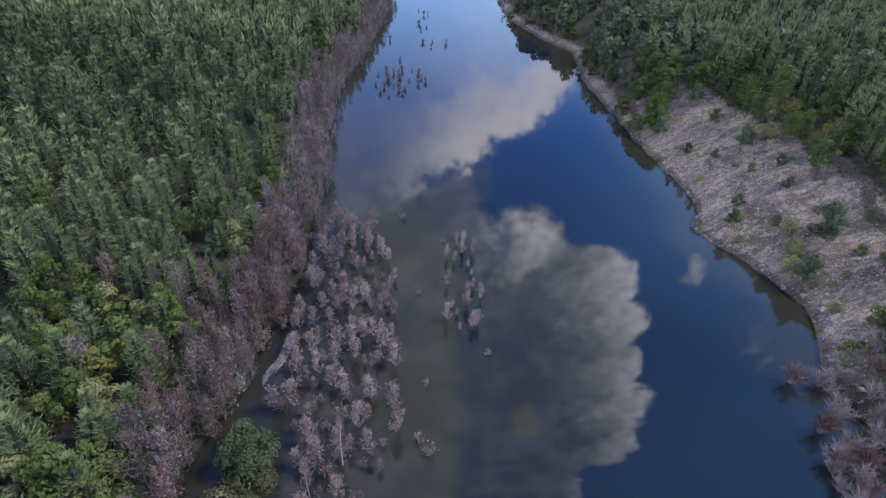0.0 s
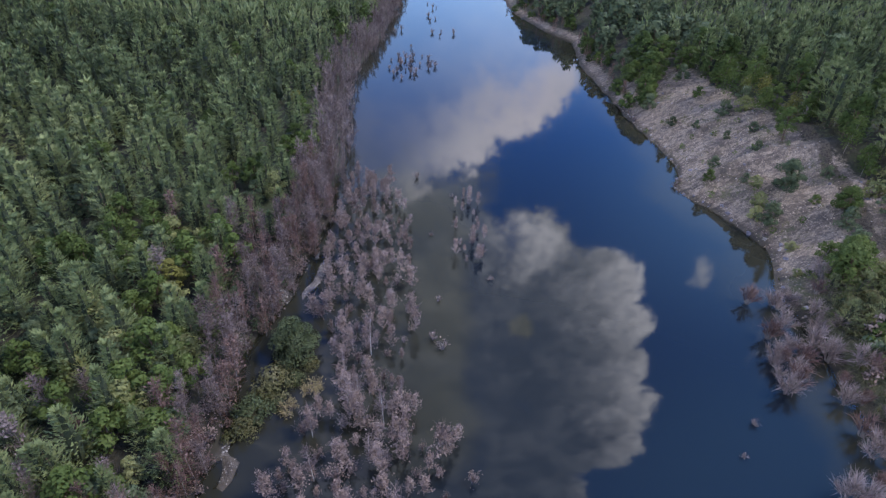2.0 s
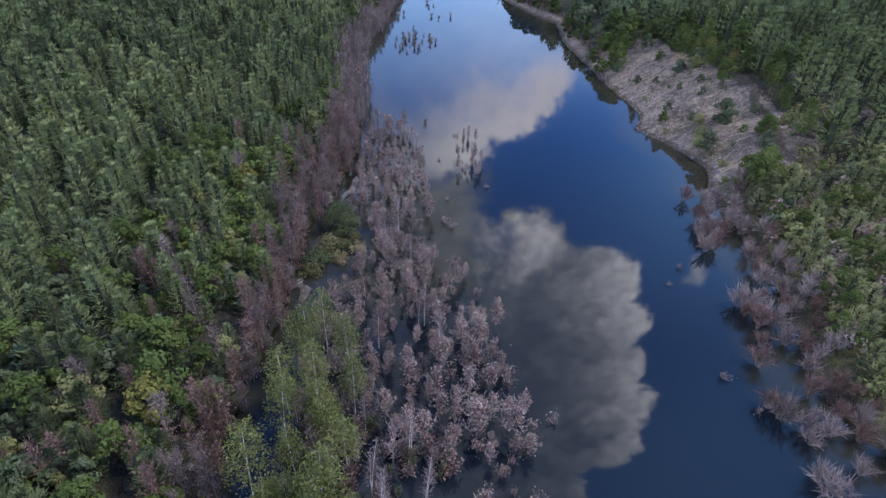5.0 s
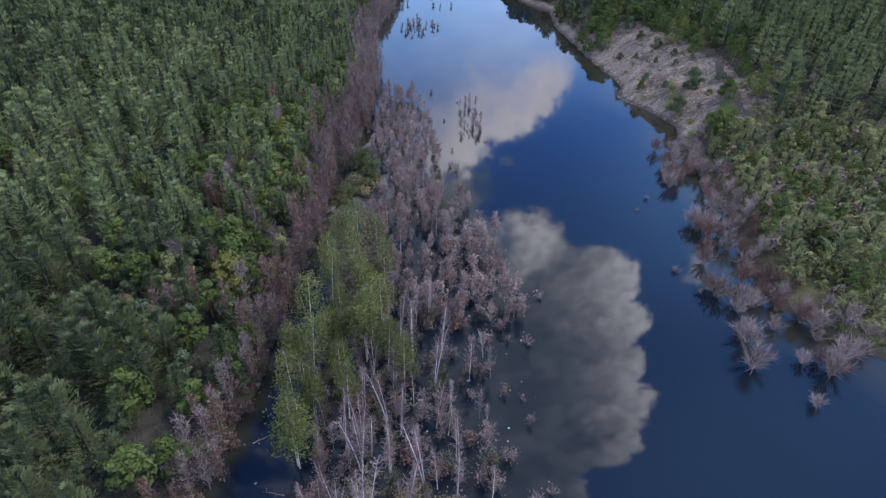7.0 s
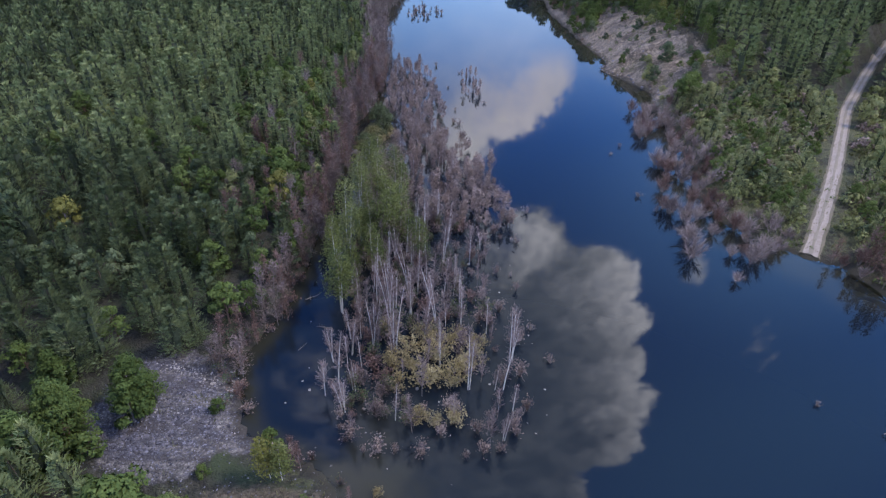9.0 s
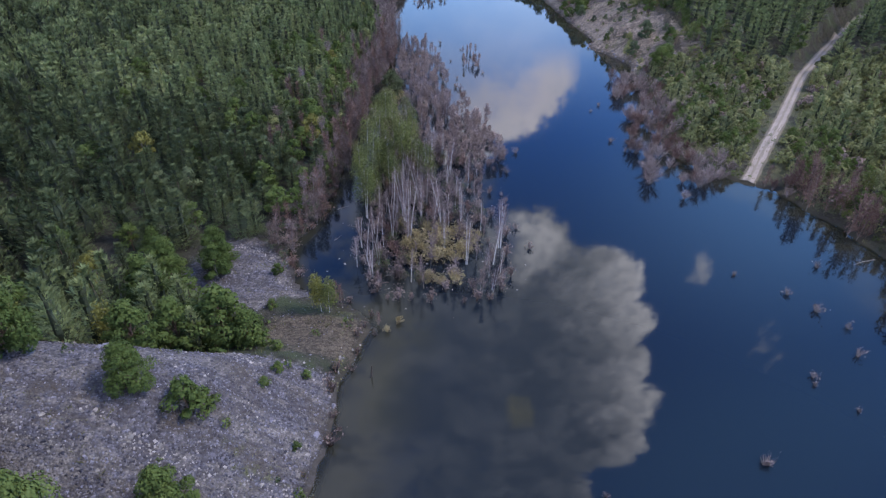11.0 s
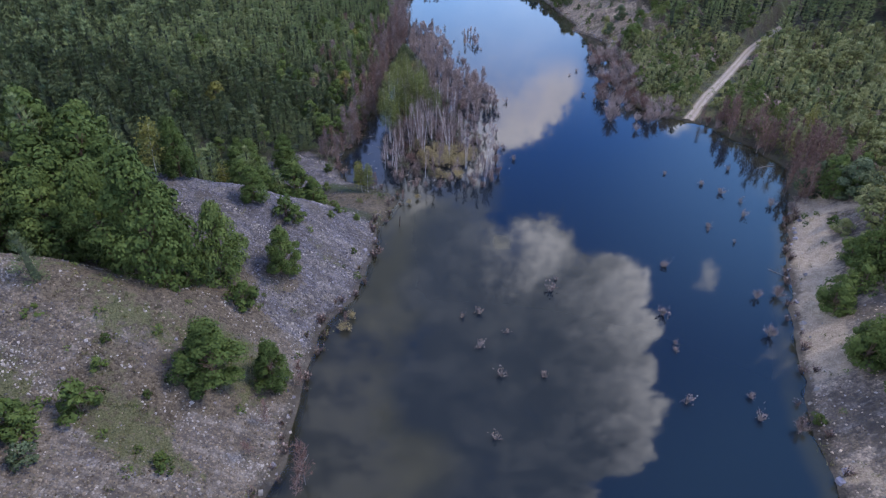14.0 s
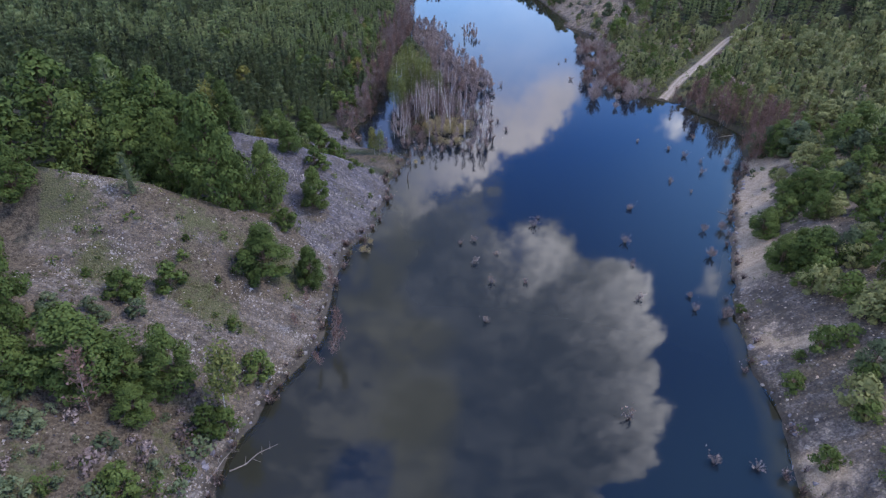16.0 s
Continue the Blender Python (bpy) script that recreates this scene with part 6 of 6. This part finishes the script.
corner = scatter(-47, -25, -124, -105, 2.3, 34, lambda x, y: (shore_gap(x, y)[0] > 5) * np.where(x < -33, 0.6, 0.18))
templates = [thing_from("shrub", m, {"trunk": M_BARK, "crown": M_UNDER}, "dull grey-green shrub on the overgrown heap flank", "shrub", "shrubs on the heap flank") for m in bush_green[:3]]
plant(templates, [(x, y, rnd.uniform(0.3, 0.9)) for x, y in corner], rnd)
edge = [tuple(p) for p in scatter(-28, -8, -122, -46, 1.5, 61, lambda x, y: (np.abs(shore_gap(x, y)[0]) < 0.9) * 0.7)] + [tuple(p) for p in scatter(22, 58, -122, -50, 2.0, 62, lambda x, y: (np.abs(shore_gap(x, y)[1]) < 0.9) * 0.6)]
templates = [thing_from("dry_shrub", m, {"stem": M_WETWOOD, "bare_crown": M_RUST, "foliage": M_DRY if i else M_GRASS}, "small dry shrub at the lake's waterline", "shrub", "dry shrubs along the waterline") for i, m in enumerate(twig_models[:3])]
plant(templates, [(x, y, rnd.uniform(0.5, 1.4)) for x, y in edge], rnd, water=True)

bank_litter = [tuple(p) for p in scatter(-28, -14, -42, 70, 1.35, 66, lambda x, y: ((shore_gap(x, y)[0] > -0.8) & (shore_gap(x, y)[0] < 2.2)) * 0.8)]
plant([thing_from("dry_shrub", m, {"stem": M_WETWOOD, "bare_crown": M_DEAD if i else M_RUST, "foliage": (M_UNDER, M_DRY, M_RUST)[i]}, ("low grey-green shrub on the flooded wood's bank", "low dry grey shrub on the flooded wood's bank", "low reddish dry shrub on the flooded wood's bank")[i], "shrub", "shrubs on the flooded wood's bank") for i, m in enumerate([make_dead_bush(1.5, 1.0, 70, 176 + k, 0.045, leafy=90) for k in range(3)])], [(x, y, rnd.uniform(0.5, 1.2)) for x, y in bank_litter], rnd, water=True)
slope_edge = [tuple(p) for p in scatter(36, 50, 40, 112, 1.9, 64, lambda x, y: (np.abs(shore_gap(x, y)[1] - 0.3) < 0.8) * 0.6)]
plant([thing_from("dry_shrub", m, {"stem": M_GREYBARK, "bare_crown": M_RUST, "foliage": M_DRY}, "small brown shrub at the foot of the rubble slope", "shrub", "dry shrubs along the slope's foot") for m in twig_models[:2]], [(x, y, rnd.uniform(0.5, 1.3)) for x, y in slope_edge], rnd, water=True)
slope_spots = [tuple(p) for p in scatter(38, 62, 42, 112, 3.3, 65, lambda x, y: ((shore_gap(x, y)[1] > 2) & (shore_gap(x, y)[1] < 14)) * 0.10)]
plant([thing_from("shrub", m, {"trunk": M_BARK, "crown": M_UNDER if i else M_BANK}, "small greyish-green shrub on the rubble slope", "shrub", "small shrubs on the rubble slope") for i, m in enumerate(bush_green[:3])], [(x, y, rnd.uniform(0.3, 0.8)) for x, y in slope_spots], rnd)

# the green islet by the drowned saplings
willow = thing_from("willow_bush", make_broadleaf(4.4, 2.7, 6500, 0.2, 270, low=0.03, lobes=22, stems=3), {"trunk": M_GREYBARK, "crown": M_WILLOW}, "round olive-green willow bush on a grassy islet", "bush")
plant([willow], [(-15.6, 28.6)], rnd, water=True)
templates = [thing_from("low_bush", make_broadleaf(1.4, 2.1, 1400, 0.2, 271 + i, low=0.04, lobes=11, stems=3), {"trunk": M_GREYBARK, "crown": M_GRASS if i else M_WILLOW}, "low greyish dry bush on the grassy islet", "bush", "low bushes on the islet") for i in range(2)]
plant(templates, [(-17.8, 20.4), (-16.4, 24.4), (-17.2, 22.4, 0.8), (-14.8, 25, 0.6), (-13.6, 27.0, 0.5), (-18.2, 18.6, 0.8), (-15.8, 21.6, 0.5)], rnd, water=True)


# low growth on the heap's overgrown southern foot
low_growth = scatter(-48, -24, -128, -109, 1.6, 67, lambda x, y: ((shore_gap(x, y)[0] > 1.5) & (y + 1.5 * waves(x, y, 54, 7.0) < -110.5)) * 0.75)
olive = np.random.RandomState(68).uniform(size=len(low_growth))
for name, lo, hi, leaf, text in (("dull_green_growth", 0, 0.5, M_UNDER, "dull green low growth at the overgrown foot of the heap"), ("dry_growth", 0.5, 0.8, M_SHORE, "dry brown low growth at the overgrown foot of the heap"), ("green_growth", 0.8, 1, M_BROAD, "dark green low growth at the overgrown foot of the heap")):
    mass(name, brush_models, {"trunk": M_BARK, "crown": leaf}, low_growth[(olive >= lo) & (olive < hi)], nrnd, text, "brush", (0.3, 0.95))

# ---- stones, grass and dead wood ----
def stony(x, y):
    r, e, g, _ = cover_map(x, y, None)
    r = r * (1 - 0.6 * smooth(e, 0.35, 0.65)) * (1 - 0.65 * smooth(g, 0.45, 0.75))
    return np.clip(r, 0, 1) * (ground_at(x, y) > np.where(y < -40, 0.3, 0.03))


stone_models = [{"stone": make_stone(300 + i)} for i in range(7)]
spots = np.concatenate([scatter(-46, -11, -124, -36, 0.25, 35, lambda x, y: 0.85 * stony(x, y), 0.5), scatter(24, 62, -122, 122, 0.58, 36, lambda x, y: 0.6 * stony(x, y), 0.5),
                        scatter(-21, -14, 10, 50, 0.3, 37, lambda x, y: 0.9 * (cover_map(x, y, None)[0] > 0.5) * (ground_at(x, y) > 0.0), 0.5)])
sizes = 0.10 + 0.32 * nrnd.beta(1.0, 5.0, len(spots)) + np.where(spots[:, 0] > 0, 0.06, 0)
sandy = (spots[:, 0] > 0) & (spots[:, 1] < -40) & (cover_map(spots[:, 0], spots[:, 1], None)[3] > 1.45)
bare_sand = sandy & (nrnd.uniform(size=len(spots)) < 0.8)
spots, sizes, sandy = spots[~bare_sand], sizes[~bare_sand], sandy[~bare_sand]
pale = waves(spots[:, 0] * 0.3, spots[:, 1] + 0.3 * spots[:, 0], 71, 4.5) + nrnd.uniform(-0.34, 0.34, len(spots)) > np.where((spots[:, 1] > 8) & (spots[:, 0] < 0), -0.6, np.where(spots[:, 1] < -84, 0.30, 0.55))
mass("pale_rubble", stone_models, {"stone": M_PALESTONE}, np.column_stack([spots, sizes * 1.15])[pale], nrnd, "pale loose limestone pieces lying in runs down the slopes", "rubble", sink=0.02)
east_side = spots[:, 0] > 0
grey_bank = east_side & (spots[:, 1] < -40) & ~sandy & (nrnd.uniform(size=len(spots)) < 0.25)
east_side = east_side & ~grey_bank
mass("tan_rubble", stone_models, {"stone": M_TANSTONE}, np.column_stack([spots, sizes])[~pale & east_side], nrnd, "loose tan limestone rubble on the east slopes", "rubble", sink=0.02)
brown = (spots[:, 1] + 1.2 * waves(spots[:, 0], spots[:, 1], 72, 6.0) < np.interp(spots[:, 0], [-33, -26.4, -22.5, -19], [-81.5, -81.2, -84.3, -85])) & (nrnd.uniform(size=len(spots)) < 0.85)
west_side = spots[:, 0] < 0
mass("limestone_rubble", stone_models, {"stone": M_STONE}, np.column_stack([spots, sizes])[~pale & west_side & ~brown], nrnd, "loose grey limestone rubble covering the slopes", "rubble", sink=0.02)
mass("brown_rubble", stone_models, {"stone": M_BROWNSTONE}, np.column_stack([spots, sizes])[~pale & (grey_bank | west_side & brown)], nrnd, "loose brownish-grey limestone rubble on heap flank and bank", "rubble", sink=0.02)

templates = []
for i in range(6):
    v, f = make_stone(320 + i, 0.7)
    ob = new("boulder", raw_mesh("boulder", v, f, [M_PALESTONE if i % 2 else M_STONE]))
    templates.append(tagged(ob, "pale angular limestone boulder lying on rubble", "boulder", "boulders on the rubble"))
shoreline = []
for y in np.arange(36, 112, 1.7):
    shoreline.append((float(shore_x(y, SHORE_EAST)) + rnd.uniform(0.1, 1.6), float(y) + rnd.uniform(-0.6, 0.6), rnd.uniform(0.25, 0.75)))
for y in np.arange(-120, -53, 1.5):
    shoreline.append((float(shore_x(y, SHORE_WEST)) - rnd.uniform(0.0, 1.5), float(y) + rnd.uniform(-0.5, 0.5), rnd.uniform(0.2, 0.6)))
    shoreline.append((float(shore_x(y, SHORE_EAST)) + rnd.uniform(0.1, 1.6), float(y) + rnd.uniform(-0.6, 0.6), rnd.uniform(0.25, 0.7)))
loose = scatter(-42, -18, -118, -56, 4.2, 38, lambda x, y: 0.6 * stony(x, y)).tolist() + scatter(40, 60, 38, 112, 4.6, 39, lambda x, y: 0.6 * stony(x, y)).tolist()
plant(templates, shoreline + [(x, y, rnd.uniform(0.25, 0.6)) for x, y in loose], rnd, tilt=0.4, sink=0.06)


# pale leaf litter and chips of wood afloat between the flooded trees
chips = scatter(-19, 8, -49, 8, 1.5, 73, lambda x, y: 0.34 * (ground_at(x, y) < -0.15) * smooth(waves(x, y, 74, 6.0), -0.3, 0.4))
mass("floating_litter", [{"chip": make_stone(330 + i, 0.16)} for i in range(5)], {"chip": M_PALESTONE}, np.column_stack([chips, 0.12 + 0.42 * nrnd.beta(1.2, 3.0, len(chips))]), nrnd, "pale leaf litter and wood chips afloat among drowned trees", "litter", water=True, sink=-0.05)


def make_tuft(seed, count, h):
    rng = np.random.RandomState(seed)
    c = np.column_stack([rng.normal(size=(count, 2)) * 0.16, np.full(count, -0.03)])
    return {"grass": blades(c, np.column_stack([rng.normal(size=(count, 2)) * 0.45, np.ones(count)]), h * rng.uniform(0.5, 1.2, count), 0.07, rng)}


def grassy(x, y):
    r, e, g, w = cover_map(x, y, None)
    return np.clip(g - 0.1, 0, 1) * 1.5 * (ground_at(x, y) > 0.12)


spots = np.concatenate([scatter(-46, -11, -124, -36, 0.75, 42, grassy, 0.5), scatter(26, 64, -122, 122, 0.85, 43, grassy, 0.5), scatter(-21, -12, 17, 37, 0.5, 44, grassy, 0.5)])
mass("grass_tufts", [make_tuft(340 + i, 9, 0.42) for i in range(4)], {"grass": M_GRASS}, spots, nrnd, "dry yellow-green grass tufts between the stones", "grass", (0.6, 1.4))
low_models = [make_broadleaf(0.9, 0.75, 40, 0.28, 350 + i, low=0.05, lobes=5) for i in range(4)]
spots = np.concatenate([scatter(-46, -12, -124, -50, 1.9, 45, lambda x, y: 0.06 + grassy(x, y) * 0.4), scatter(26, 64, -122, 122, 2.3, 46, lambda x, y: 0.06 + grassy(x, y) * 0.3)])
spots = spots[(ground_at(spots[:, 0], spots[:, 1]) > 0.2)]
mass("low_herbs", low_models, {"trunk": M_GREYBARK, "crown": M_LIME}, spots, nrnd, "low green herbs and seedlings on the rubble", "plants", (0.4, 1.1))


def fallen_log(x, y, length, radius, turn, material, label, lift=0.05, rise=0.0):
    rng = np.random.RandomState(int(abs(x * 10 + y)))
    pts = [np.array([k * length, rng.uniform(-0.05, 0.05) * length * (0 < k < 1), k * rise + rng.uniform(-0.02, 0.02)]) for k in (0, 0.3, 0.6, 1.0)]
    base = new("fallen_log")
    trunk = new("trunk", raw_mesh("trunk", *limb(pts, [radius, radius * 0.85, radius * 0.6, radius * 0.25], 7), [material]))
    trunk.parent = base
    for k in range(4):
        p = pts[1] + (pts[3] - pts[1]) * (k / 4)
        snag = new("branch", raw_mesh("branch", *limb([p, p + np.array([0.25 * length * 0.3, rng.choice([-1, 1]) * 0.16 * length, 0.1])], [radius * 0.35, 0.008], 4), [material]))
        snag.parent = base
    z = max(float(ground_at(x, y)), 0.0)
    base.matrix_basis = place_matrix(x, y, z + lift, radians(turn), 1.0)
    return tagged(base, label, "log", "fallen logs")


for x, y, length, radius, turn in ((-17.6, -12.5, 2.2, 0.045, 10), (-19.5, -25.5, 1.8, 0.035, 35), (-20.6, -21, 1.3, 0.03, 150), (-15.5, -30.5, 1.9, 0.04, 170), (-18.6, -34, 1.4, 0.03, 60), (-22.6, -116.5, 4.5, 0.07, 40),
                                   (-24, -118, 4.0, 0.06, 70), (-16.5, -101, 3.0, 0.07, 80), (40.5, -70.5, 2.8, 0.06, 130), (55, -36, 4.0, 0.07, 200)):
    fallen_log(x, y, length, radius, turn, M_GREYBARK, "thin bleached fallen trunk lying at the water's edge")

post = new("dead_stump", raw_mesh("dead_stump", *limb([(0, 0, -0.8), (0.03, 0.02, 0.7), (0.08, 0.05, 1.7)], [0.10, 0.09, 0.05], 7), [M_WETWOOD]))
post.matrix_basis = place_matrix(-10.8, -58.8, 0.0, 0.4, 1.0, 0.06, 1.0)
tagged(post, "dark broken trunk standing in the shallows", "stump")
